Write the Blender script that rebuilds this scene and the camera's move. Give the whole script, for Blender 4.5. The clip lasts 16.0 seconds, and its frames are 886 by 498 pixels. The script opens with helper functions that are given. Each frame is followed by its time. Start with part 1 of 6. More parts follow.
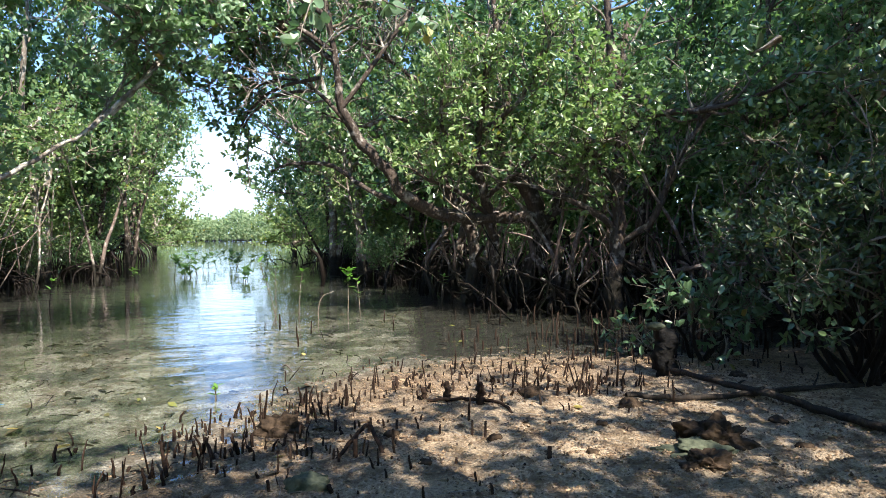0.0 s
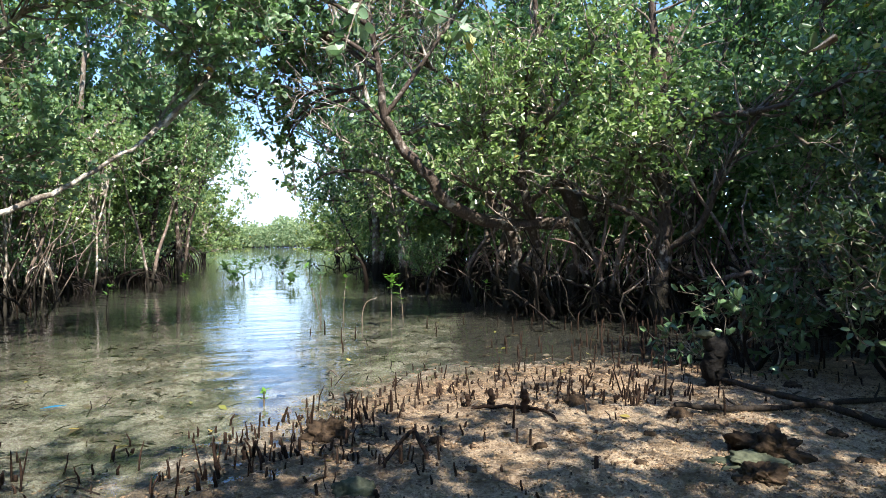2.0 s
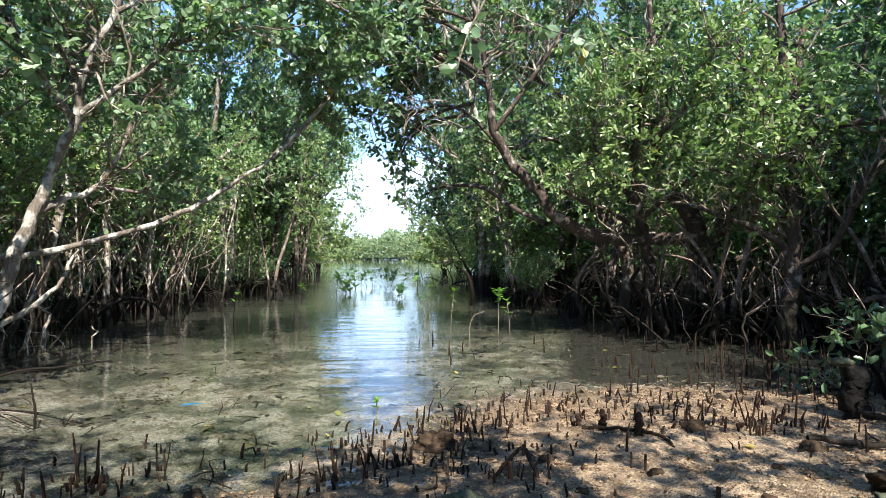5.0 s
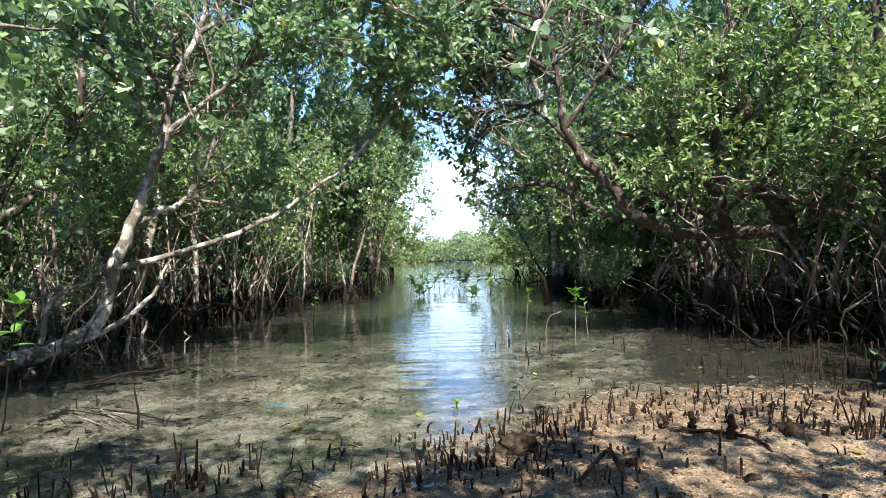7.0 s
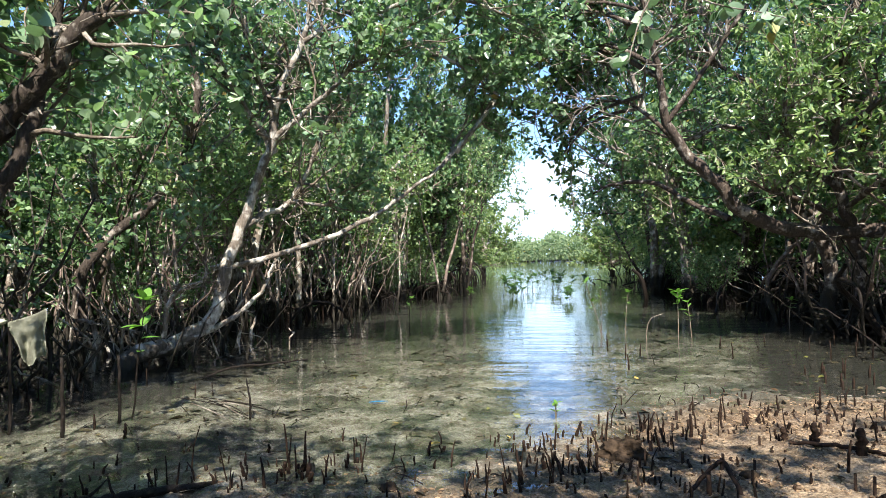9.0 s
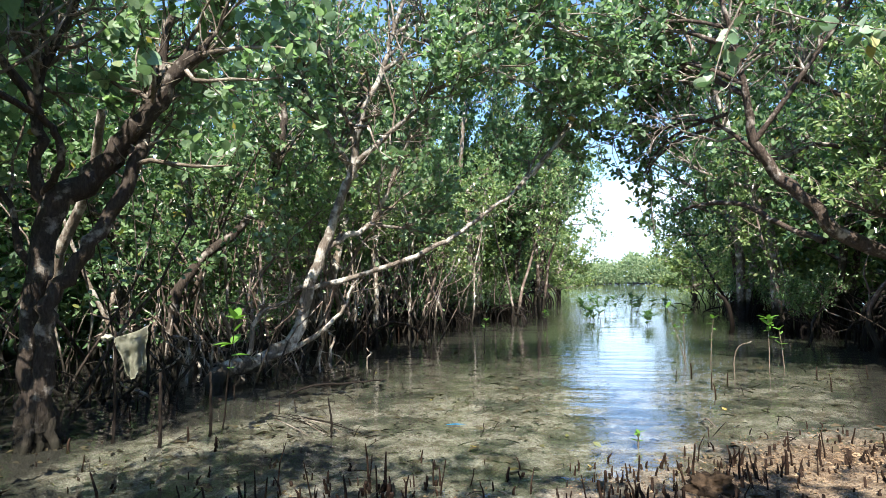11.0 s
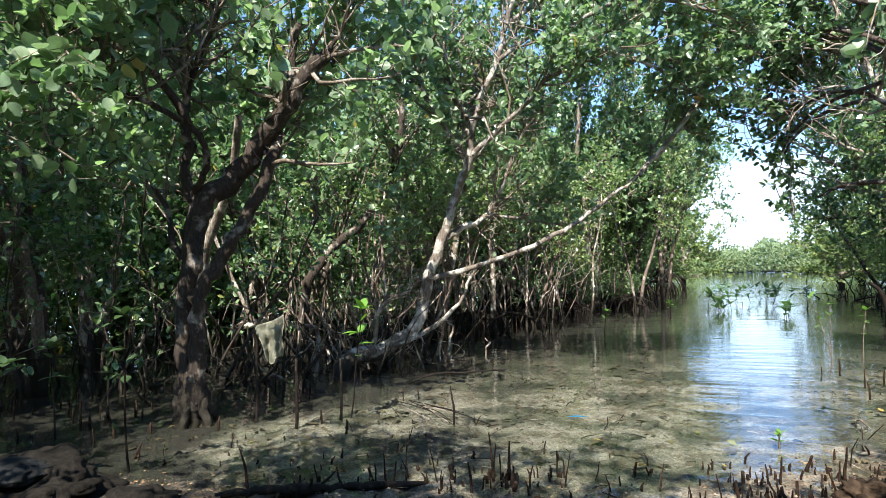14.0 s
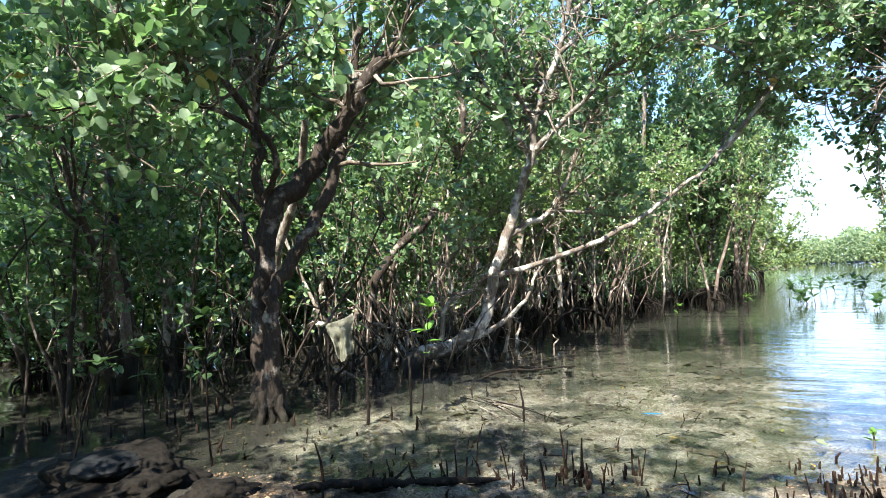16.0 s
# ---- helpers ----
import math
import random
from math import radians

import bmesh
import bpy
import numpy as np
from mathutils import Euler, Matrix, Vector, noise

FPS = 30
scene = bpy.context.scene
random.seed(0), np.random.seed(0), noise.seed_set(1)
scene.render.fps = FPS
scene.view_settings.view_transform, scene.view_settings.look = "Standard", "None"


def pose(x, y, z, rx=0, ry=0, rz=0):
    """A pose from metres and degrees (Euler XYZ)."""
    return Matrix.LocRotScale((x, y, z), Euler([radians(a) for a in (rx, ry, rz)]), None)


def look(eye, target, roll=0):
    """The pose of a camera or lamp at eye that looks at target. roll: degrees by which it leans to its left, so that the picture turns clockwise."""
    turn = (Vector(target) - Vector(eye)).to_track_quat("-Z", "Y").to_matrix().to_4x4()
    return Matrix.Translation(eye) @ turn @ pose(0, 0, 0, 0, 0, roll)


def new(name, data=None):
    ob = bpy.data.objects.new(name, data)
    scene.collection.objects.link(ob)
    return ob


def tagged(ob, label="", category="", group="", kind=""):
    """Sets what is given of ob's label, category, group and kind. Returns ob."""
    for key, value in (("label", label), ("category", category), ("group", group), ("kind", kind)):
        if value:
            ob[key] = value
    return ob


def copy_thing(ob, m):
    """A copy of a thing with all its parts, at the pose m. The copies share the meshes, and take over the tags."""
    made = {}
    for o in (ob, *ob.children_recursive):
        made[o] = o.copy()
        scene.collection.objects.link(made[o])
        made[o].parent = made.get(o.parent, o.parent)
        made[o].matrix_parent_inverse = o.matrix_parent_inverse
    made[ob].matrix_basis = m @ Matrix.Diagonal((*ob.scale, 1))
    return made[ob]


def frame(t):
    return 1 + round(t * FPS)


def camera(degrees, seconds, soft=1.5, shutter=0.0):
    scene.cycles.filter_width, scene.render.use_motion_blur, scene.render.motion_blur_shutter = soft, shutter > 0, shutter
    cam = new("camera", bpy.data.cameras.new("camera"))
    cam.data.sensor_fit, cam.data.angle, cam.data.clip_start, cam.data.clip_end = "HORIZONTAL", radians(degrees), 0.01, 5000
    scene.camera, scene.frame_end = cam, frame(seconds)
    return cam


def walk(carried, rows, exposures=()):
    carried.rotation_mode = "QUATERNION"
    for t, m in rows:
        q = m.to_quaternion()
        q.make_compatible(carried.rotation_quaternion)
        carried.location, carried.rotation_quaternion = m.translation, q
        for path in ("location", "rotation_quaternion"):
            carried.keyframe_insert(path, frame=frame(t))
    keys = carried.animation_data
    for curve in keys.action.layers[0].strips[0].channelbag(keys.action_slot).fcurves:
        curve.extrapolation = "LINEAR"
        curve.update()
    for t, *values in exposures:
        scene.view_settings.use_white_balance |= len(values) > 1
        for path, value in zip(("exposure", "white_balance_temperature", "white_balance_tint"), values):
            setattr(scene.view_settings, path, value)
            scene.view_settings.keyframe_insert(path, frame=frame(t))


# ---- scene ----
cam = camera(71.1, 16.0, soft=0.5)
PATH = [
    (0, (0.006, 0.025, 1.4), (0.005, 2.024, 1.35), 0.0),
    (0.5, (0.007, 0.024, 1.401), (-0.022, 2.023, 1.352), 0.1),
    (1, (0.005, 0.019, 1.404), (-0.058, 2.017, 1.361), -0.1),
    (1.5, (-0.006, 0.014, 1.408), (-0.105, 2.011, 1.372), -0.3),
    (2, (-0.013, 0.01, 1.41), (-0.147, 2.005, 1.379), -0.2),
    (2.5, (-0.025, 0.002, 1.414), (-0.214, 1.993, 1.403), -0.2),
    (3, (-0.03, 0.001, 1.415), (-0.281, 1.985, 1.41), 0.0),
    (3.5, (-0.055, 0.034, 1.41), (-0.383, 2.007, 1.39), 0.2),
    (4, (-0.041, -0.01, 1.422), (-0.415, 1.955, 1.415), 0.5),
    (6.5, (-0.081, -0.04, 1.428), (-0.715, 1.857, 1.447), -0.7),
    (7, (-0.093, -0.04, 1.426), (-0.78, 1.838, 1.443), -1.1),
    (7.5, (-0.11, -0.044, 1.426), (-0.852, 1.813, 1.456), -1.2),
    (8, (-0.122, -0.047, 1.425), (-0.939, 1.778, 1.432), -0.9),
    (8.5, (-0.135, -0.062, 1.427), (-1.032, 1.725, 1.454), -1.3),
    (9, (-0.149, -0.058, 1.425), (-1.103, 1.699, 1.448), -1.1),
    (9.5, (-0.149, -0.11, 1.429), (-1.164, 1.612, 1.499), -1.0),
    (10, (-0.166, -0.093, 1.432), (-1.227, 1.601, 1.511), -0.7),
    (12.5, (-0.165, -0.155, 1.466), (-1.478, 1.353, 1.536), -0.8),
    (13, (-0.172, -0.153, 1.464), (-1.534, 1.311, 1.504), -0.7),
    (13.5, (-0.172, -0.154, 1.464), (-1.57, 1.275, 1.541), -0.9),
    (14, (-0.183, -0.153, 1.454), (-1.617, 1.24, 1.522), -1.1),
    (14.5, (-0.182, -0.15, 1.447), (-1.66, 1.196, 1.507), -1.7),
    (15, (-0.185, -0.158, 1.45), (-1.69, 1.158, 1.513), -2.1),
    (15.5, (-0.198, -0.159, 1.445), (-1.724, 1.133, 1.508), -2.2),
    (16, (-0.197, -0.161, 1.438), (-1.766, 1.077, 1.507), -2.3),
]
walk(cam, [(t, look(eye, target, roll)) for t, eye, target, roll in PATH], exposures=[(0, 1.52, 6600, 9), (4, 1.42, 6600, 9), (13, 1.43, 6600, 9), (14.5, 1.47, 6600, 9), (16, 1.88, 6600, 9)])

# ---- light ----
SUN_DIR = Vector((0.40, -0.62, 0.90)).normalized()      # towards the sun
sun_elev = math.asin(SUN_DIR.z)
world = bpy.data.worlds.new("sky")
scene.world = world
world.use_nodes = True
wn, wl = world.node_tree.nodes, world.node_tree.links
wn.clear()
w_out = wn.new("ShaderNodeOutputWorld")
w_bg = wn.new("ShaderNodeBackground")
w_sky = wn.new("ShaderNodeTexSky")
w_sky.sky_type = "NISHITA"
w_sky.sun_disc = False
w_sky.ozone_density, w_sky.dust_density, w_sky.altitude = 3.5, 0.15, 300
w_sky.sun_elevation = sun_elev
w_sky.sun_rotation = math.atan2(SUN_DIR.x, SUN_DIR.y)
w_co = wn.new("ShaderNodeTexCoord")
w_sep = wn.new("ShaderNodeSeparateXYZ")
w_map = wn.new("ShaderNodeMapping")
w_map.inputs["Scale"].default_value = (1.0, 1.0, 2.6)
w_noise = wn.new("ShaderNodeTexNoise")
w_noise.inputs["Scale"].default_value = 2.6
w_noise.inputs["Detail"].default_value = 6
w_height = wn.new("ShaderNodeMapRange")                  # cloud bank near the horizon
for k, v in (("From Min", 0.07), ("From Max", 0.17), ("To Min", 0.7), ("To Max", 0.0)):
    w_height.inputs[k].default_value = v
w_add = wn.new("ShaderNodeMath")
w_add.operation = "ADD"
w_ramp = wn.new("ShaderNodeMapRange")
w_ramp.interpolation_type = "SMOOTHSTEP"
for k, v in (("From Min", 0.67), ("From Max", 0.84)):
    w_ramp.inputs[k].default_value = v
w_mix = wn.new("ShaderNodeMix")
w_mix.data_type = "RGBA"
w_mix.inputs["B"].default_value = (5.8, 7.9, 10.4, 1)
wl.new(w_co.outputs["Generated"], w_sep.inputs[0])
wl.new(w_co.outputs["Generated"], w_map.inputs["Vector"])
wl.new(w_map.outputs[0], w_noise.inputs["Vector"])
wl.new(w_sep.outputs["Z"], w_height.inputs["Value"])
wl.new(w_height.outputs[0], w_add.inputs[0])
wl.new(w_noise.outputs["Fac"], w_add.inputs[1])
wl.new(w_add.outputs[0], w_ramp.inputs["Value"])
wl.new(w_ramp.outputs[0], w_mix.inputs["Factor"])
w_tint = wn.new("ShaderNodeMix")
w_tint.data_type, w_tint.blend_type = "RGBA", "MULTIPLY"
w_tint.inputs["Factor"].default_value = 1.0
w_tint.inputs["B"].default_value = (0.90, 1.0, 1.15, 1)
wl.new(w_sky.outputs[0], w_tint.inputs["A"])
wl.new(w_tint.outputs["Result"], w_mix.inputs["A"])
wl.new(w_mix.outputs["Result"], w_bg.inputs["Color"])
w_bg.inputs["Strength"].default_value = 0.118
wl.new(w_bg.outputs[0], w_out.inputs["Surface"])

sun = new("sun", bpy.data.lights.new("sun", "SUN"))
sun.data.energy, sun.data.angle, sun.data.color = 5.0, radians(0.55), (1.0, 0.95, 0.86)
sun.matrix_basis = look(SUN_DIR * 40, (0, 0, 0))


# ---- materials ----
def node(nt, kind, **kw):
    n = nt.nodes.new(kind)
    for k, v in kw.items():
        n.inputs[k.replace("_", " ")].default_value = v
    return n


def base_mat(name):
    m = bpy.data.materials.new(name)
    m.use_nodes = True
    nt = m.node_tree
    return m, nt, nt.nodes["Principled BSDF"], nt.nodes["Material Output"]


def ramp(nt, src, stops):
    r = nt.nodes.new("ShaderNodeValToRGB")
    while len(r.color_ramp.elements) < len(stops):
        r.color_ramp.elements.new(0.5)
    for e, (p, c) in zip(r.color_ramp.elements, stops):
        e.position, e.color = p, (*c, 1)
    nt.links.new(src, r.inputs[0])
    return r.outputs[0]


def mix(nt, fac, a, b, mode="MIX"):
    n = nt.nodes.new("ShaderNodeMix")
    n.data_type, n.blend_type = "RGBA", mode
    for sock, v in ((n.inputs["Factor"], fac), (n.inputs["A"], a), (n.inputs["B"], b)):
        if isinstance(v, (int, float)):
            sock.default_value = v
        elif isinstance(v, tuple):
            sock.default_value = (*v, 1)
        else:
            nt.links.new(v, sock)
    return n.outputs["Result"]


def noise_tex(nt, scale, detail=4, rough=0.55, vec=None, stretch=None):
    co = nt.nodes.new("ShaderNodeTexCoord").outputs["Object"] if vec is None else vec
    if stretch:
        mp = nt.nodes.new("ShaderNodeMapping")
        mp.inputs["Scale"].default_value = stretch
        nt.links.new(co, mp.inputs["Vector"])
        co = mp.outputs[0]
    n = node(nt, "ShaderNodeTexNoise", Scale=scale, Detail=detail, Roughness=rough)
    nt.links.new(co, n.inputs["Vector"])
    return n.outputs["Fac"]


def bump(nt, bsdf, height, strength, dist):
    b = node(nt, "ShaderNodeBump", Strength=strength, Distance=dist)
    nt.links.new(height, b.inputs["Height"])
    nt.links.new(b.outputs[0], bsdf.inputs["Normal"])
    return b


def leaf_mat(name, dark, mid, light, yellow=0.02, translucent=0.32, rough=0.42, spec=0.72):
    m, nt, p, out = base_mat(name)
    geo = nt.nodes.new("ShaderNodeNewGeometry")
    col = ramp(nt, geo.outputs["Random Per Island"],
               [(0.0, dark), (0.45, mid), (0.986 - yellow, light), (0.996 - yellow * 0.4, (0.26, 0.25, 0.05)), (1.0, (0.27, 0.19, 0.05))])
    blot = noise_tex(nt, 55, 3)
    col = mix(nt, 0.35, col, ramp(nt, blot, [(0.3, (0.55, 0.6, 0.45)), (0.7, (1.25, 1.2, 1.1))]), "MULTIPLY")
    nt.links.new(col, p.inputs["Base Color"])
    p.inputs["Roughness"].default_value = rough
    p.inputs["Specular IOR Level"].default_value = spec
    tr = nt.nodes.new("ShaderNodeBsdfTranslucent")
    tcol = mix(nt, 1.0, col, (1.02, 1.24, 0.72), "MULTIPLY")
    nt.links.new(tcol, tr.inputs["Color"])
    ms = nt.nodes.new("ShaderNodeMixShader")
    ms.inputs[0].default_value = translucent
    nt.links.new(p.outputs[0], ms.inputs[1])
    nt.links.new(tr.outputs[0], ms.inputs[2])
    nt.links.new(ms.outputs[0], out.inputs["Surface"])
    return m


def bark_mat(name, dark, mid, pale, pale_at=0.58, rough=0.85, wet=None):
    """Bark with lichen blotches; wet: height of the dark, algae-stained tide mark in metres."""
    m, nt, p, out = base_mat(name)
    fine = noise_tex(nt, 38, 5, 0.65, stretch=(1, 1, 0.35))
    blot = noise_tex(nt, 5.5, 4, 0.6)
    col = mix(nt, ramp(nt, blot, [(pale_at - 0.06, (0, 0, 0)), (pale_at + 0.06, (1, 1, 1))]), mix(nt, fine, dark, mid), pale)
    col = mix(nt, 0.6, col, ramp(nt, fine, [(0.3, (0.45, 0.43, 0.4)), (0.7, (1.25, 1.22, 1.2))]), "MULTIPLY")
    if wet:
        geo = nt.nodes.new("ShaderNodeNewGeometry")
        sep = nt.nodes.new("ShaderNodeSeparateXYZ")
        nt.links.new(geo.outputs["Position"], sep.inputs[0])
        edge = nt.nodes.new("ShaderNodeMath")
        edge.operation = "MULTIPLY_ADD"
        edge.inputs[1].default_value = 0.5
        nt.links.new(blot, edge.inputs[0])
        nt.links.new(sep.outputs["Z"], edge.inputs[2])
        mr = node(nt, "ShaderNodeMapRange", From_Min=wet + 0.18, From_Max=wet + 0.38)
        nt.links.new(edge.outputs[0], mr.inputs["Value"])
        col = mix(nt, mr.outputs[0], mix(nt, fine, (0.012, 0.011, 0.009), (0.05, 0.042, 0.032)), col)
    nt.links.new(col, p.inputs["Base Color"])
    p.inputs["Roughness"].default_value = rough
    p.inputs["Specular IOR Level"].default_value = 0.2
    bump(nt, p, fine, 0.9, 0.03)
    return m


def plain_mat(name, a, b, scale=20, rough=0.8, bump_d=0.006, detail=4):
    m, nt, p, out = base_mat(name)
    n = noise_tex(nt, scale, detail)
    n2 = noise_tex(nt, scale * 0.17, 3)
    info = nt.nodes.new("ShaderNodeObjectInfo")
    col = mix(nt, ramp(nt, n, [(0.3, (0, 0, 0)), (0.7, (1, 1, 1))]), a, b)
    col = mix(nt, 0.5, col, ramp(nt, n2, [(0.3, (0.6, 0.6, 0.6)), (0.7, (1.25, 1.25, 1.25))]), "MULTIPLY")
    col = mix(nt, 0.5, col, ramp(nt, info.outputs["Random"], [(0.0, (0.6, 0.58, 0.55)), (1.0, (1.3, 1.25, 1.2))]), "MULTIPLY")
    nt.links.new(col, p.inputs["Base Color"])
    p.inputs["Roughness"].default_value = rough
    p.inputs["Specular IOR Level"].default_value = 0.15
    bump(nt, p, n, 0.5, bump_d)
    return m


def ground_mat():
    m, nt, p, out = base_mat("sandy_mud")
    geo = nt.nodes.new("ShaderNodeNewGeometry")
    pos = geo.outputs["Position"]
    big = noise_tex(nt, 1.0, 8, 0.70, pos)
    midn = noise_tex(nt, 4.5, 7, 0.72, pos)
    fine = noise_tex(nt, 48, 6, 0.75, pos)
    vor = node(nt, "ShaderNodeTexVoronoi", Scale=62)
    nt.links.new(pos, vor.inputs["Vector"])
    sand = mix(nt, ramp(nt, fine, [(0.33, (0, 0, 0)), (0.64, (1, 1, 1))]), (0.165, 0.105, 0.058), (0.63, 0.485, 0.33))
    # shell grit: scattered pale and dark specks
    speck = ramp(nt, vor.outputs["Color"], [(0.0, (0.25, 0.23, 0.21)), (0.28, (0.9, 0.9, 0.9)), (0.8, (1, 1, 1)), (1.0, (1.9, 1.85, 1.75))])
    sand = mix(nt, 0.5, sand, speck, "MULTIPLY")
    mud = mix(nt, fine, (0.055, 0.031, 0.015), (0.25, 0.155, 0.082))
    col = mix(nt, ramp(nt, midn, [(0.48, (0, 0, 0)), (0.58, (0.85, 0.85, 0.85))]), sand, mud)
    # dark leaf litter and algae patches on the bed
    attr = nt.nodes.new("ShaderNodeAttribute")
    attr.attribute_name = "offshore"
    wet = node(nt, "ShaderNodeMapRange", From_Min=-0.6, From_Max=0.5)
    nt.links.new(attr.outputs["Fac"], wet.inputs["Value"])
    patch = ramp(nt, big, [(0.485, (0, 0, 0)), (0.57, (0.9, 0.9, 0.9))])
    patch = mix(nt, 1.0, patch, mix(nt, wet.outputs[0], (0.25, 0.25, 0.25), (1.0, 1.0, 1.0)), "MULTIPLY")
    col = mix(nt, patch, col, mix(nt, ramp(nt, midn, [(0.35, (0, 0, 0)), (0.65, (1, 1, 1))]), (0.022, 0.021, 0.011), (0.12, 0.105, 0.06)))
    # broad soft dark patches painted on the wet bed as dappled shade
    dapple = noise_tex(nt, 1.25, 3, 0.55, pos, (0.8, 1.3, 1))
    dapple = mix(nt, 1.0, ramp(nt, dapple, [(0.47, (0, 0, 0)), (0.60, (0.85, 0.85, 0.85))]), wet.outputs[0], "MULTIPLY")
    col = mix(nt, dapple, col, mix(nt, 1.0, col, (0.40, 0.42, 0.34), "MULTIPLY"))
    # damp brown mud along the tide line
    damp = node(nt, "ShaderNodeMapRange", From_Min=-2.0, From_Max=-0.5, To_Max=0.8)
    nt.links.new(attr.outputs["Fac"], damp.inputs["Value"])
    dry = node(nt, "ShaderNodeMapRange", From_Min=0.0, From_Max=0.5, To_Min=1.0, To_Max=0.0)
    nt.links.new(attr.outputs["Fac"], dry.inputs["Value"])
    both = nt.nodes.new("ShaderNodeMath")
    both.operation = "MULTIPLY"
    nt.links.new(damp.outputs[0], both.inputs[0])
    nt.links.new(dry.outputs[0], both.inputs[1])
    blotch = mix(nt, 1.0, ramp(nt, big, [(0.40, (1, 1, 1)), (0.62, (0.25, 0.25, 0.25))]), both.outputs[0], "MULTIPLY")
    col = mix(nt, blotch, col, mix(nt, 1.0, col, (0.42, 0.36, 0.32), "MULTIPLY"))
    # soaked sand is darker and greyer than dry
    soaked = node(nt, "ShaderNodeMapRange", From_Min=-0.15, From_Max=0.35)
    nt.links.new(attr.outputs["Fac"], soaked.inputs["Value"])
    col = mix(nt, 1.0, col, mix(nt, soaked.outputs[0], (1.0, 1.0, 1.0), (0.80, 0.96, 1.16)), "MULTIPLY")
    # the bed turns to olive mud out in the channel
    silt = node(nt, "ShaderNodeMapRange", From_Min=3.2, From_Max=7.5)
    nt.links.new(attr.outputs["Fac"], silt.inputs["Value"])
    col = mix(nt, silt.outputs[0], col, mix(nt, midn, (0.016, 0.018, 0.010), (0.07, 0.066, 0.038)))
    # black mud near the banks, also standing in for tree shade and dark reflections
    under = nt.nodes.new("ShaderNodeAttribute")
    under.attribute_name = "mud_shade"
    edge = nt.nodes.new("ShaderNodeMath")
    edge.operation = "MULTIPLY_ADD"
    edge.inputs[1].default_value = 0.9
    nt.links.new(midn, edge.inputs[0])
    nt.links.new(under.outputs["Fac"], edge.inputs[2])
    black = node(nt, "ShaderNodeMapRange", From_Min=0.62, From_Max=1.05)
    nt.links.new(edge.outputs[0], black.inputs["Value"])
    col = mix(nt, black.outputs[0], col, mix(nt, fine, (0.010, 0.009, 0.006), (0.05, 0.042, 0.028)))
    nt.links.new(col, p.inputs["Base Color"])
    p.inputs["Roughness"].default_value = 0.85
    hsum = nt.nodes.new("ShaderNodeMath")
    hsum.operation = "MULTIPLY_ADD"
    hsum.inputs[1].default_value = 0.6
    nt.links.new(vor.outputs["Distance"], hsum.inputs[0])
    nt.links.new(fine, hsum.inputs[2])
    bump(nt, p, hsum.outputs[0], 1.0, 0.03)
    return m


def crumb_mat():
    m, nt, p, out = base_mat("mud_crumb")
    geo = nt.nodes.new("ShaderNodeNewGeometry")
    col = ramp(nt, geo.outputs["Random Per Island"], [(0.0, (0.05, 0.03, 0.017)), (0.35, (0.13, 0.08, 0.045)), (0.75, (0.27, 0.18, 0.105)), (1.0, (0.38, 0.275, 0.175))])
    fine = noise_tex(nt, 90, 4)
    col = mix(nt, 0.6, col, ramp(nt, fine, [(0.3, (0.55, 0.53, 0.5)), (0.7, (1.3, 1.27, 1.22))]), "MULTIPLY")
    nt.links.new(col, p.inputs["Base Color"])
    p.inputs["Roughness"].default_value = 0.85
    bump(nt, p, fine, 0.6, 0.006)
    return m


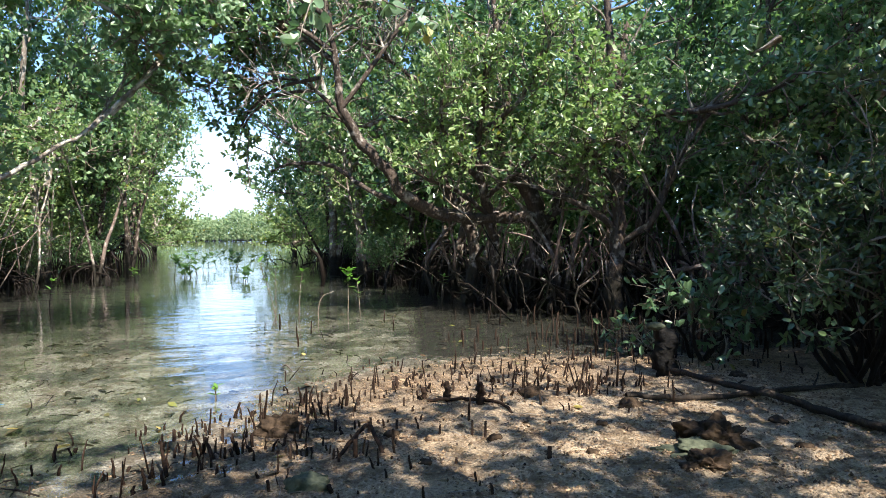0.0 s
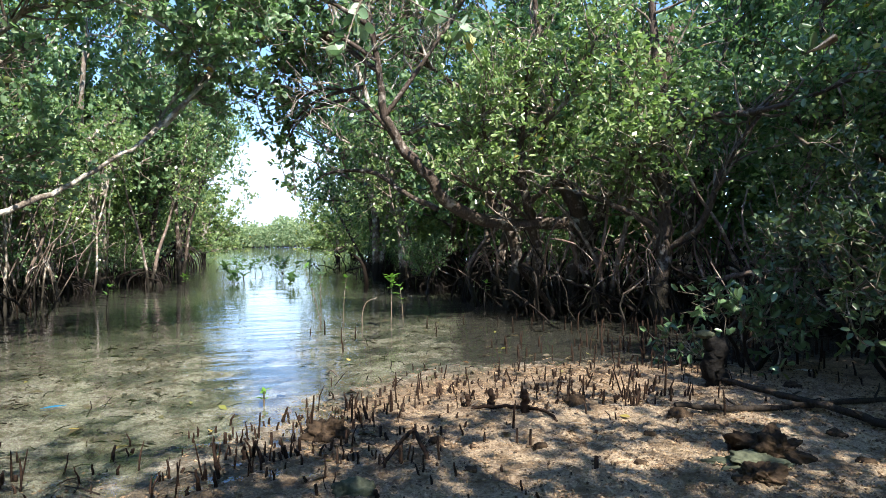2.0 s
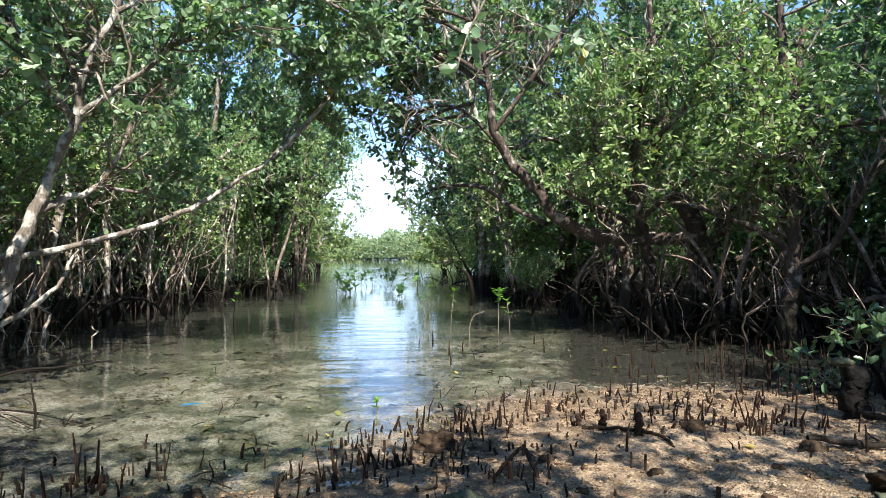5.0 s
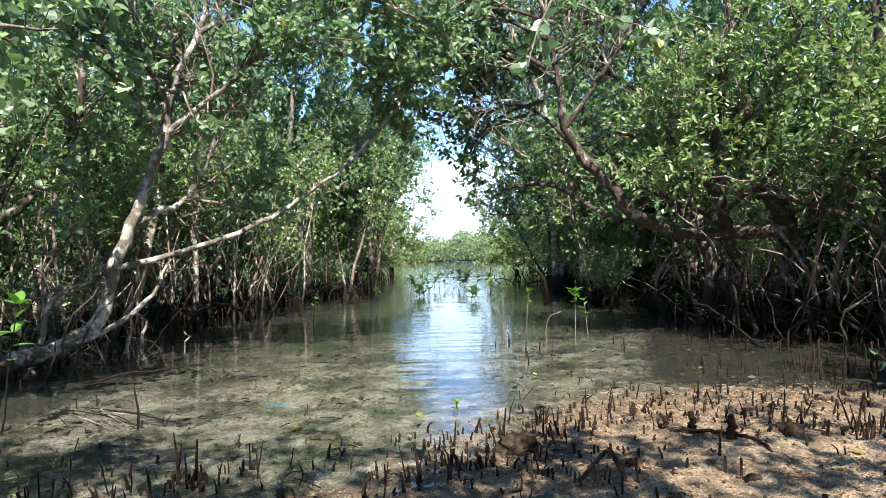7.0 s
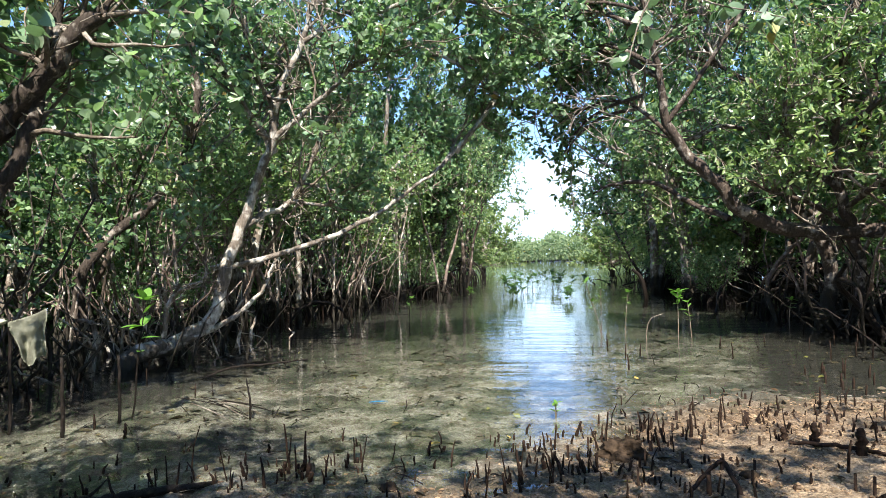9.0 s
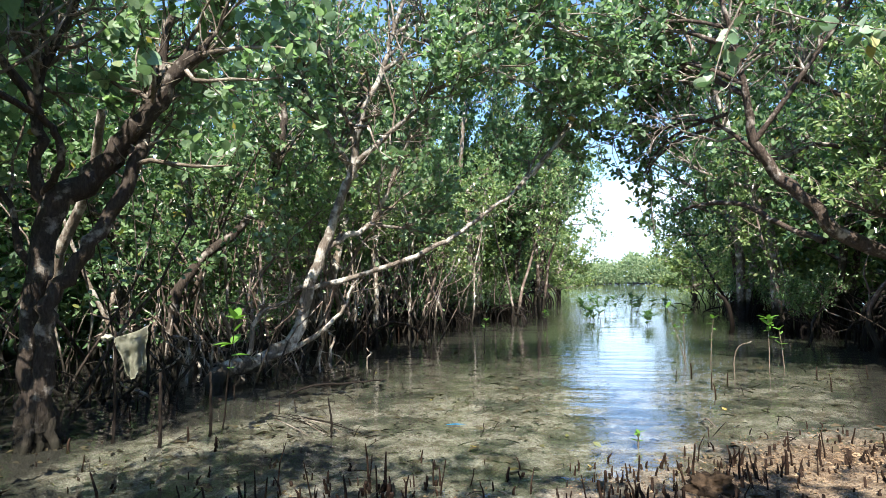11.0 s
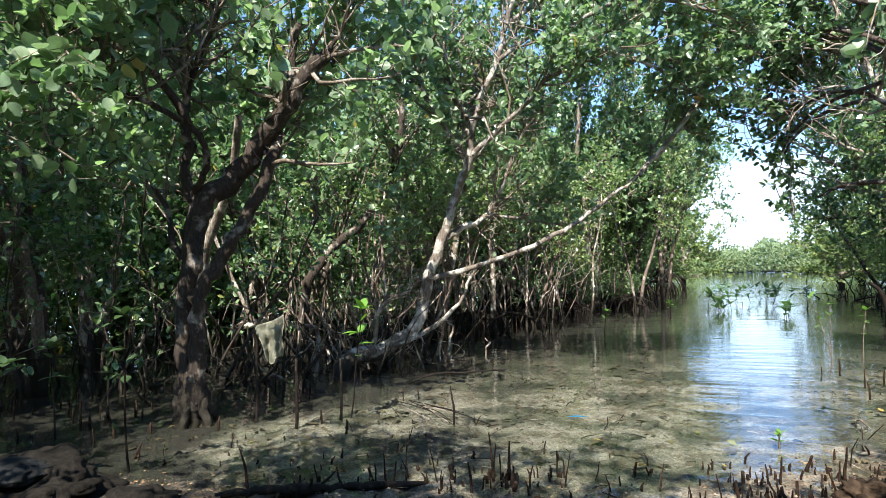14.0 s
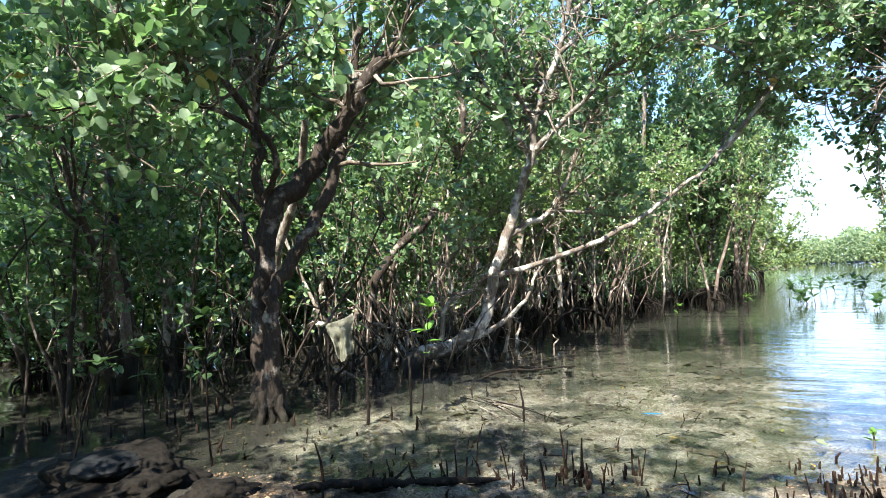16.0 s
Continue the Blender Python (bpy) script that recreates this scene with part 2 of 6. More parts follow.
def water_mat():
    m = bpy.data.materials.new("tidal_water")
    m.use_nodes = True
    nt = m.node_tree
    nt.nodes.clear()
    out = nt.nodes.new("ShaderNodeOutputMaterial")
    geo = nt.nodes.new("ShaderNodeNewGeometry")
    turned = nt.nodes.new("ShaderNodeMapping")                       # wavelets lie across the creek
    turned.inputs["Rotation"].default_value = (0, 0, radians(-24))
    nt.links.new(geo.outputs["Position"], turned.inputs["Vector"])
    n1 = noise_tex(nt, 1.7, 1, 0.4, turned.outputs[0], (0.28, 2.2, 1))
    n2 = noise_tex(nt, 9.0, 3, 0.5, turned.outputs[0], (0.5, 1.6, 1))
    add = nt.nodes.new("ShaderNodeMath")
    add.operation = "MULTIPLY_ADD"
    add.inputs[1].default_value = 0.2
    nt.links.new(n2, add.inputs[0])
    n0 = noise_tex(nt, 0.8, 2, 0.4, turned.outputs[0], (0.45, 1.4, 1))
    swell = nt.nodes.new("ShaderNodeMath")
    swell.operation = "MULTIPLY_ADD"
    swell.inputs[1].default_value = 1.2
    nt.links.new(n0, swell.inputs[0])
    nt.links.new(n1, swell.inputs[2])
    nt.links.new(swell.outputs[0], add.inputs[2])
    b = node(nt, "ShaderNodeBump", Strength=0.4, Distance=0.024)
    sep = nt.nodes.new("ShaderNodeSeparateXYZ")
    nt.links.new(geo.outputs["Position"], sep.inputs[0])
    open_water = node(nt, "ShaderNodeMapRange", From_Min=14.0, From_Max=45.0, To_Min=0.022, To_Max=0.026)
    nt.links.new(sep.outputs["Y"], open_water.inputs["Value"])      # more wind out on the open reach
    nt.links.new(open_water.outputs[0], b.inputs["Distance"])
    nt.links.new(add.outputs[0], b.inputs["Height"])
    gl = nt.nodes.new("ShaderNodeBsdfGlossy")
    gl.inputs["Roughness"].default_value = 0.02
    gl.inputs["Color"].default_value = (0.95, 0.97, 1.0, 1)
    tr = nt.nodes.new("ShaderNodeBsdfTransparent")
    tr.inputs["Color"].default_value = (0.88, 0.92, 0.90, 1)
    fr = node(nt, "ShaderNodeFresnel", IOR=1.33)
    nt.links.new(b.outputs[0], fr.inputs["Normal"])
    nt.links.new(b.outputs[0], gl.inputs["Normal"])
    ms = nt.nodes.new("ShaderNodeMixShader")
    nt.links.new(fr.outputs[0], ms.inputs[0])
    nt.links.new(tr.outputs[0], ms.inputs[1])
    nt.links.new(gl.outputs[0], ms.inputs[2])
    nt.links.new(ms.outputs[0], out.inputs["Surface"])
    return m


LEAF = leaf_mat("mangrove_leaf", (0.06, 0.12, 0.06), (0.135, 0.225, 0.108), (0.27, 0.38, 0.21), 0.006, 0.40, 0.27)
LEAF_ROUND = leaf_mat("round_mangrove_leaf", (0.09, 0.16, 0.09), (0.195, 0.29, 0.165), (0.36, 0.47, 0.31), 0.005, 0.5, 0.32)
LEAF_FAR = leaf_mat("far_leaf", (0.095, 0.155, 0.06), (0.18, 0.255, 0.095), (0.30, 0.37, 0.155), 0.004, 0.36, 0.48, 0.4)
LEAF_BRIGHT = leaf_mat("bright_leaf", (0.10, 0.175, 0.066), (0.19, 0.28, 0.108), (0.34, 0.415, 0.19), 0.006, 0.4, 0.3)
# far-shore leaves, paled and flattened to paint in the distance haze
LEAF_SHORE_HAZY = leaf_mat("hazy_shore_leaf", (0.14, 0.20, 0.11), (0.20, 0.27, 0.15), (0.28, 0.33, 0.20), 0.002, 0.36, 0.6, 0.1)
LEAF_YOUNG = leaf_mat("young_leaf", (0.10, 0.24, 0.03), (0.15, 0.30, 0.05), (0.22, 0.36, 0.07), 0.01, 0.35)
LEAF_BROAD = leaf_mat("broad_leaf", (0.04, 0.09, 0.04), (0.08, 0.15, 0.07), (0.16, 0.25, 0.13), 0.002, 0.25, 0.35)
# dark shrub leaf, lowered further to carry the shade on shrubs and seedlings
LEAF_SHADED = leaf_mat("shaded_leaf", (0.034, 0.066, 0.028), (0.056, 0.10, 0.04), (0.10, 0.15, 0.06), 0.003, 0.25, 0.42)
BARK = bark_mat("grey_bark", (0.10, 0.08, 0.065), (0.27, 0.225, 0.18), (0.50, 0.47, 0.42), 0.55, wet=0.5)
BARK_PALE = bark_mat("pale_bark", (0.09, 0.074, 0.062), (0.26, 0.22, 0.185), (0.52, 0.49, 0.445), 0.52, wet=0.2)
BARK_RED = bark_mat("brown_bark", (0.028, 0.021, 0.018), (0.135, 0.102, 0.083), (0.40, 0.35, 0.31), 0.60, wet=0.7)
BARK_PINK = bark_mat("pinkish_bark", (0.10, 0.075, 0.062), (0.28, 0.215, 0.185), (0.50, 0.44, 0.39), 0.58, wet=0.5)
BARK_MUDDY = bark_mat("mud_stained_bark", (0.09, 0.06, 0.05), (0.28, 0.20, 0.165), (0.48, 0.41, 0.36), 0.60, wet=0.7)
# bark with the shade on the near left-bank trunks put into its colour
BARK_SHADED = bark_mat("shaded_bark", (0.022, 0.017, 0.014), (0.085, 0.067, 0.055), (0.30, 0.27, 0.24), 0.62, wet=0.2)
TWIG = bark_mat("twig_bark", (0.09, 0.07, 0.055), (0.23, 0.19, 0.15), (0.40, 0.36, 0.31), 0.56)
# dark wet root wood, blackened further for the shade under the crowns
ROOT = bark_mat("wet_shaded_root", (0.006, 0.0045, 0.004), (0.022, 0.015, 0.011), (0.07, 0.05, 0.04), 0.68, 0.6)
BARE = bark_mat("bleached_twig", (0.10, 0.08, 0.065), (0.25, 0.205, 0.17), (0.46, 0.42, 0.37), 0.54)
PEG = plain_mat("root_peg", (0.007, 0.0045, 0.0035), (0.042, 0.024, 0.016), 45, 0.8, 0.008)
DRIFT = bark_mat("driftwood", (0.014, 0.011, 0.009), (0.045, 0.034, 0.026), (0.09, 0.072, 0.058), 0.62, 0.75)
BLACK_MUD = plain_mat("black_mud", (0.004, 0.0035, 0.003), (0.018, 0.015, 0.012), 30, 0.85, 0.02, 6)
STONE = plain_mat("weedy_rock", (0.012, 0.008, 0.005), (0.075, 0.05, 0.032), 26, 0.85, 0.04, 7)
ALGAE = plain_mat("green_algae", (0.04, 0.05, 0.034), (0.115, 0.125, 0.085), 30, 0.85, 0.01)
LITTER = leaf_mat("rotting_leaf", (0.018, 0.014, 0.008), (0.05, 0.036, 0.02), (0.13, 0.095, 0.05), 0.012, 0.05, 0.6)
GROUND = ground_mat()
CRUMB = crumb_mat()
WATER = water_mat()


# ---- mesh helpers ----
class Buf:
    """Collects vertices and faces of many small pieces for one mesh."""

    def __init__(self):
        self.v, self.f3, self.f4, self.n = [], [], [], 0

    def add(self, v, f4=None, f3=None):
        self.v.append(np.asarray(v, float).reshape(-1, 3))
        if f4 is not None and len(f4):
            self.f4.append(np.asarray(f4, int).reshape(-1, 4) + self.n)
        if f3 is not None and len(f3):
            self.f3.append(np.asarray(f3, int).reshape(-1, 3) + self.n)
        self.n += len(self.v[-1])

    def mesh(self, name, material, smooth=True):
        v = np.concatenate(self.v)
        f3 = np.concatenate(self.f3) if self.f3 else np.zeros((0, 3), int)
        f4 = np.concatenate(self.f4) if self.f4 else np.zeros((0, 4), int)
        me = bpy.data.meshes.new(name)
        me.vertices.add(len(v))
        me.vertices.foreach_set("co", v.ravel())
        me.loops.add(f3.size + f4.size)
        me.loops.foreach_set("vertex_index", np.concatenate([f3.ravel(), f4.ravel()]).astype(np.int32))
        me.polygons.add(len(f3) + len(f4))
        starts = np.concatenate([np.arange(len(f3)) * 3, f3.size + np.arange(len(f4)) * 4]).astype(np.int32)
        me.polygons.foreach_set("loop_start", starts)
        me.polygons.foreach_set("use_smooth", np.full(len(starts), smooth))
        me.update(calc_edges=True)
        me.validate()
        me.materials.append(material)
        return me


def part(name, data, material, parent=None, label="", kind="", smooth=True):
    """Links a Buf or a bmesh as one mesh object under its thing."""
    if isinstance(data, Buf):
        me = data.mesh(name, material, smooth)
    else:
        me = bpy.data.meshes.new(name)
        for f in data.faces:
            f.smooth = smooth
        data.to_mesh(me)
        data.free()
        me.materials.append(material)
    ob = new(name, me)
    ob.parent = parent
    return tagged(ob, label=label, kind=kind)


def thing(name, label, category, group="", at=(0, 0, 0), kind=""):
    ob = new(name)
    ob.location = at
    ob.empty_display_size = 0.2
    return tagged(ob, label, category, group, kind)


def unit(v):
    v = np.asarray(v, float)
    return v / (np.linalg.norm(v, axis=-1, keepdims=True) + 1e-9)


def spline(pts, steps=4):
    """Catmull-Rom through rows of any width."""
    p = np.asarray(pts, float)
    if len(p) < 3:
        return p
    q = np.vstack([2 * p[0] - p[1], p, 2 * p[-1] - p[-2]])
    t = np.linspace(0, 1, steps, endpoint=False)[:, None]
    rows = []
    for i in range(1, len(q) - 2):
        a, b, c, d = q[i - 1], q[i], q[i + 1], q[i + 2]
        rows.append(0.5 * (2 * b + (c - a) * t + (2 * a - 5 * b + 4 * c - d) * t ** 2 + (3 * b - a - 3 * c + d) * t ** 3))
    rows.append(p[-1:])
    return np.vstack(rows)


def tube(buf, pts, rad, sides=6, rng=None, rough=0.0, cap=True):
    pts, rad = np.asarray(pts, float), np.asarray(rad, float)
    n = len(pts)
    tan = unit(np.gradient(pts, axis=0))
    ref = np.where(np.abs(tan[:, 2:3]) > 0.9, np.array([[1.0, 0, 0]]), np.array([[0, 0, 1.0]]))
    a = unit(np.cross(tan, ref))
    for i in range(1, n):          # keep the rings from twisting
        s = a[i - 1] - tan[i] * np.dot(a[i - 1], tan[i])
        if np.linalg.norm(s) > 1e-4:
            a[i] = s / np.linalg.norm(s)
    b = np.cross(tan, a)
    ang = np.arange(sides) * 2 * np.pi / sides
    rr = np.repeat(rad[:, None], sides, 1)
    if rng is not None and rough:
        rr = rr * (1 + rough * rng.standard_normal((n, sides)).clip(-1.5, 1.5))
    ring = pts[:, None] + rr[..., None] * (np.cos(ang)[None, :, None] * a[:, None] + np.sin(ang)[None, :, None] * b[:, None])
    idx = np.arange(n * sides).reshape(n, sides)
    nxt = np.roll(idx, -1, 1)
    quads = np.stack([idx[:-1], nxt[:-1], nxt[1:], idx[1:]], -1).reshape(-1, 4)
    v = ring.reshape(-1, 3)
    f3 = []
    if cap:
        v = np.vstack([v, pts[-1] + tan[-1] * rad[-1] * 0.4])
        f3 = [(idx[-1, k], nxt[-1, k], n * sides) for k in range(sides)]
    buf.add(v, quads, f3)


def add_leaves(buf, pos, axis, nrm, length, ratio, simple=False, fold=0.12):
    """Ovate leaves with a folded midrib."""
    n = len(pos)
    axis = unit(axis)
    side = unit(np.cross(axis, nrm))
    up = np.cross(side, axis)
    ln = length[:, None]
    w = ln * ratio
    if simple:
        v = np.stack([pos, pos + axis * ln * 0.5 + side * w * 0.5 + up * ln * fold * 0.6, pos + axis * ln - up * ln * 0.06,
                      pos + axis * ln * 0.5 - side * w * 0.5 + up * ln * fold * 0.6], 1)
        buf.add(v, np.arange(n * 4).reshape(n, 4))
        return
    if ratio >= 0.78:          # broad round leaves
        def edge(t, h, lift):
            return pos + axis * ln * t + side * w * h + up * ln * fold * lift
        v = np.stack([pos, edge(0.18, 0.34, 0.8), edge(0.5, 0.5, 1.0), edge(0.84, 0.33, 0.5), pos + axis * ln - up * ln * 0.08,
                      edge(0.84, -0.33, 0.5), edge(0.5, -0.5, 1.0), edge(0.18, -0.34, 0.8)], 1)
        i = np.arange(n)[:, None] * 8
        buf.add(v, np.concatenate([i + [0, 1, 2, 3], i + [0, 5, 6, 7]]), np.concatenate([i + [0, 3, 4], i + [0, 4, 5]]))
        return
    v = np.stack([pos, pos + axis * ln * 0.28 + side * w * 0.43 + up * ln * fold, pos + axis * ln * 0.74 + side * w * 0.42 + up * ln * fold * 0.7,
                  pos + axis * ln - up * ln * 0.10, pos + axis * ln * 0.74 - side * w * 0.42 + up * ln * fold * 0.7, pos + axis * ln * 0.28 - side * w * 0.43 + up * ln * fold], 1)
    i = np.arange(n)[:, None] * 6
    buf.add(v, np.concatenate([i + [0, 1, 2, 3], i + [0, 3, 4, 5]]))


def grow(rng, start, direction, length, r0, r1, steps=5, wander=0.25, lift=0.1):
    """A wandering limb: rows of x, y, z, radius."""
    p, d = np.array(start, float), unit(direction)
    rows = [(*p, r0)]
    for i in range(steps):
        d = unit(d + rng.normal(0, wander, 3) + np.array([0, 0, lift]))
        p = p + d * length / steps
        rows.append((*p, r0 + (r1 - r0) * (i + 1) / steps))
    return np.array(rows)


def foliage(rng, wood, leaves, limb, first, gap, twig_len, leaf_len, per, ratio=0.6, simple=False, sides=3, spread=1.0, droop=0.0, bare=0.0, floor=None, clear=None):
    """Side twigs along a limb from the fraction `first` on, each with leaves whorled towards its end."""
    p = np.asarray(limb, float)
    seg = np.linalg.norm(np.diff(p[:, :3], axis=0), axis=1)
    s = np.concatenate([[0], np.cumsum(seg)])
    at = np.arange(s[-1] * first, s[-1], gap)
    at = np.concatenate([at, [s[-1]] * 2])
    pos_l, ax_l = [], []
    for a in at:
        a = min(a + rng.uniform(-0.4, 0.4) * gap, s[-1])
        k = min(np.searchsorted(s, a, side="right") - 1, len(seg) - 1)
        f = (a - s[k]) / max(seg[k], 1e-6)
        q = p[k] * (1 - f) + p[min(k + 1, len(p) - 1)] * f
        d = unit(unit(p[min(k + 1, len(p) - 1), :3] - p[k, :3]) * 0.5 + rng.normal(0, 0.75, 3) * spread + np.array([0, 0, 0.25 - droop]))
        tl = twig_len * rng.uniform(0.5, 1.25)
        tw = grow(rng, q[:3], d, tl, min(q[3] * 0.6, 0.012), 0.003, 2, 0.28, 0.06 - droop * 0.3)
        if not simple or rng.random() < 0.14:
            tube(wood, tw[:, :3], tw[:, 3], sides, cap=False)
        if rng.random() < bare:
            continue
        n = max(2, int(per * rng.uniform(0.6, 1.4)))
        u = rng.uniform(0.25, 1.0, n) ** 0.7 * (len(tw) - 1)
        i = np.minimum(u.astype(int), len(tw) - 2)
        w = (u - i)[:, None]
        pos_l.append(tw[i, :3] * (1 - w) + tw[i + 1, :3] * w)
        ax_l.append(np.repeat(d[None], n, 0))
    if not pos_l:
        return
    pos, ax = np.concatenate(pos_l), np.concatenate(ax_l)
    n = len(pos)
    axis = unit(ax * 0.55 + rng.normal(0, 0.75, (n, 3)) + np.array([0, 0, -0.05 - droop]))
    nrm = unit(rng.normal(0, 0.75, (n, 3)) + np.array([0.16, -0.28, 0.6]))      # blades turn towards the sun
    keep = np.ones(n, bool)
    if floor is not None:
        keep &= pos[:, 2] > floor + rng.normal(0, 0.18, n)
    if clear is not None:
        for c in clear:
            keep &= (((pos - c[:3]) ** 2).sum(1) > c[3] ** 2) | (rng.random(n) < 0.06)
    if not keep.any():
        return
    pos, axis, nrm = pos[keep], axis[keep], nrm[keep]
    n = len(pos)
    add_leaves(leaves, pos + axis * 0.015, axis, nrm, leaf_len * rng.uniform(0.65, 1.2, n), ratio, simple, rng.uniform(0.03, 0.16))


# ---- ground and water ----
SHORE = np.array([(-40, -6), (-12, -1.5), (-7.5, -0.4), (-5.2, 0.9), (-3.9, 1.8), (-3.0, 2.5), (-2.4, 2.95), (-1.9, 3.3), (-1.45, 3.75), (-1.3, 4.4), (-1.2, 5.1), (-0.8, 5.85), (-0.2, 6.5), (0.8, 6.95), (1.7, 7.0), (2.6, 7.15), (3.8, 7.7), (9, 9.5), (40, 14)], float)


def offshore(x, y):
    """Signed distance from the waterline, positive out in the water."""
    x, y = np.asarray(x, float), np.asarray(y, float)
    best = np.full(x.shape, 1e9)
    sign = np.ones(x.shape)
    for (ax, ay), (bx, by) in zip(SHORE[:-1], SHORE[1:]):
        dx, dy = bx - ax, by - ay
        t = np.clip(((x - ax) * dx + (y - ay) * dy) / (dx * dx + dy * dy), 0, 1)
        d = np.hypot(x - ax - t * dx, y - ay - t * dy)
        near = d < best
        best = np.where(near, d, best)
        sign = np.where(near, np.where(dx * (y - ay) - dy * (x - ax) > 0, 1, -1), sign)
    return best * sign


def ground_z(x, y, rough=True):
    x, y = np.asarray(x, float), np.asarray(y, float)
    d = offshore(x, y)
    z = np.where(d > 0, -0.26 * (1 - np.exp(-d / 6.5)), 0.16 * (1 - np.exp(d / 3.0)))
    far = np.clip((np.hypot(x, y) - 112) / 25, 0, 1)
    z = z * (1 - far) + far * 0.5
    if rough:
        amp = np.clip(1.2 - np.hypot(x, y) / 30, 0, 1)
        n = [noise.fractal((a * 1.1, b * 1.1, 0.3), 0.9, 2.1, 5) * 0.030 + noise.fractal((a * 8, b * 8, 5.1), 0.55, 2.2, 5) * 0.026 if k > 0 else 0
             for a, b, k in zip(x.ravel(), y.ravel(), amp.ravel())]
        z = z + np.array(n).reshape(x.shape) * amp
    return z


def gz(x, y):
    return float(ground_z(np.array([x]), np.array([y]))[0])


def stretch_axis(lo, hi, step, reach, growth=1.22):
    mid = list(np.arange(lo, hi, step))
    s, a, b = step, mid[0], mid[-1]
    left, right = [], []
    while a > -reach:
        s *= growth
        a -= s
        left.append(a)
    s = step
    while b < reach:
        s *= growth
        b += s
        right.append(b)
    return np.array(left[::-1] + mid + right)


def build_ground():
    xs, ys = stretch_axis(-6.5, 4.2, 0.038, 700), stretch_axis(0.8, 8.2, 0.038, 700)
    gx, gy = np.meshgrid(xs, ys)
    z = ground_z(gx, gy)
    nx, ny = len(xs), len(ys)
    idx = np.arange(nx * ny).reshape(ny, nx)
    quads = np.stack([idx[:-1, :-1], idx[:-1, 1:], idx[1:, 1:], idx[1:, :-1]], -1).reshape(-1, 4)
    buf = Buf()
    buf.add(np.stack([gx, gy, z], -1), quads)
    ob = part("ground", buf, GROUND, label="pale sandy mud bank sloping into shallow tidal water", kind="structure")
    at = ob.data.attributes.new("offshore", "FLOAT", "POINT")
    at.data.foreach_set("value", offshore(gx, gy).ravel().astype(np.float32))
    # where the bed is blackened for mud and for shade under the bank trees
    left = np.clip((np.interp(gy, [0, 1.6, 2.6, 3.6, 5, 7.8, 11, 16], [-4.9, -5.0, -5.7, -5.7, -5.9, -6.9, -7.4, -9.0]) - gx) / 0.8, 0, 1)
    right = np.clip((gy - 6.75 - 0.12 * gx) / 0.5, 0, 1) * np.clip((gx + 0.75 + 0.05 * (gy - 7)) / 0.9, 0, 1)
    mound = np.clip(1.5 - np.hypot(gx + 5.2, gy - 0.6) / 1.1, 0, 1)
    rt = ob.data.attributes.new("mud_shade", "FLOAT", "POINT")
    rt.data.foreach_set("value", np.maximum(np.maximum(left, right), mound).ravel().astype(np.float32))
    tagged(ob, category="ground")


def build_water():
    buf = Buf()
    buf.add([(-700, -700, 0), (700, -700, 0), (700, 700, 0), (-700, 700, 0)], [(0, 1, 2, 3)])
    ob = part("water", buf, WATER, label="calm clear shallow tidal water with faint ripples", kind="structure", smooth=False)
    tagged(ob, category="water")


build_ground()
build_water()


# ---- trees ----
def limb_rows(rows, rng, wob=0.02, steps=4):
    p = spline(rows, steps)
    p[1:-1, :3] += rng.normal(0, 1, (len(p) - 2, 3)) * np.minimum(p[1:-1, 3:4] * 0.22, wob)
    return p


def fork_limbs(rng, wood, tips, rows, count, length, radius, first=0.35, lift=0.12, wander=0.3, sides=4, steps=5, toward=(0, 0, 0)):
    """Secondary limbs off a limb; their rows are added to tips."""
    p = np.asarray(rows)
    for _ in range(count):
        k = int(rng.uniform(first, 0.97) * (len(p) - 1))
        d = unit(p[min(k + 1, len(p) - 1), :3] - p[max(k - 1, 0), :3])
        d = unit(d * 0.6 + rng.normal(0, 0.7, 3) + np.array([0, 0, 0.15]) + np.array(toward))
        r = min(p[k, 3] * 0.6, radius)
        g = grow(rng, p[k, :3], d, length * rng.uniform(0.6, 1.3), r, 0.008, steps, wander, lift)
        tube(wood, g[:, :3], g[:, 3], sides, cap=False)
        tips.append(g)


def crown_of(rng, limbs, seconds, length, gap, per, leaf_len, leaf, first=0.3, ratio=0.62, simple=False, radius=0.03, droop=0.0, lift=0.12, bare=0.0, twig=0.4, floor=None, clear=None, toward=(0, 0, 0)):
    """Twigs and leaves for a list of limbs: (wood Buf, leaves Buf)."""
    wood, leaves = Buf(), Buf()
    for rows, first_k, n2 in limbs:
        tips = []
        fork_limbs(rng, wood, tips, rows, n2 if n2 is not None else seconds, length, radius, first_k, lift, sides=3 if simple else 4, steps=3 if simple else 5, toward=toward)
        for g in tips:
            foliage(rng, wood, leaves, g, 0.25, gap, twig, leaf_len, per, ratio, simple, droop=droop, bare=bare, floor=floor, clear=clear)
        foliage(rng, wood, leaves, rows[int(len(rows) * max(first_k, 0.5)):], 0.1, gap * 1.3, twig, leaf_len, per, ratio, simple, droop=droop, bare=bare, floor=floor, clear=clear)
    return wood, leaves


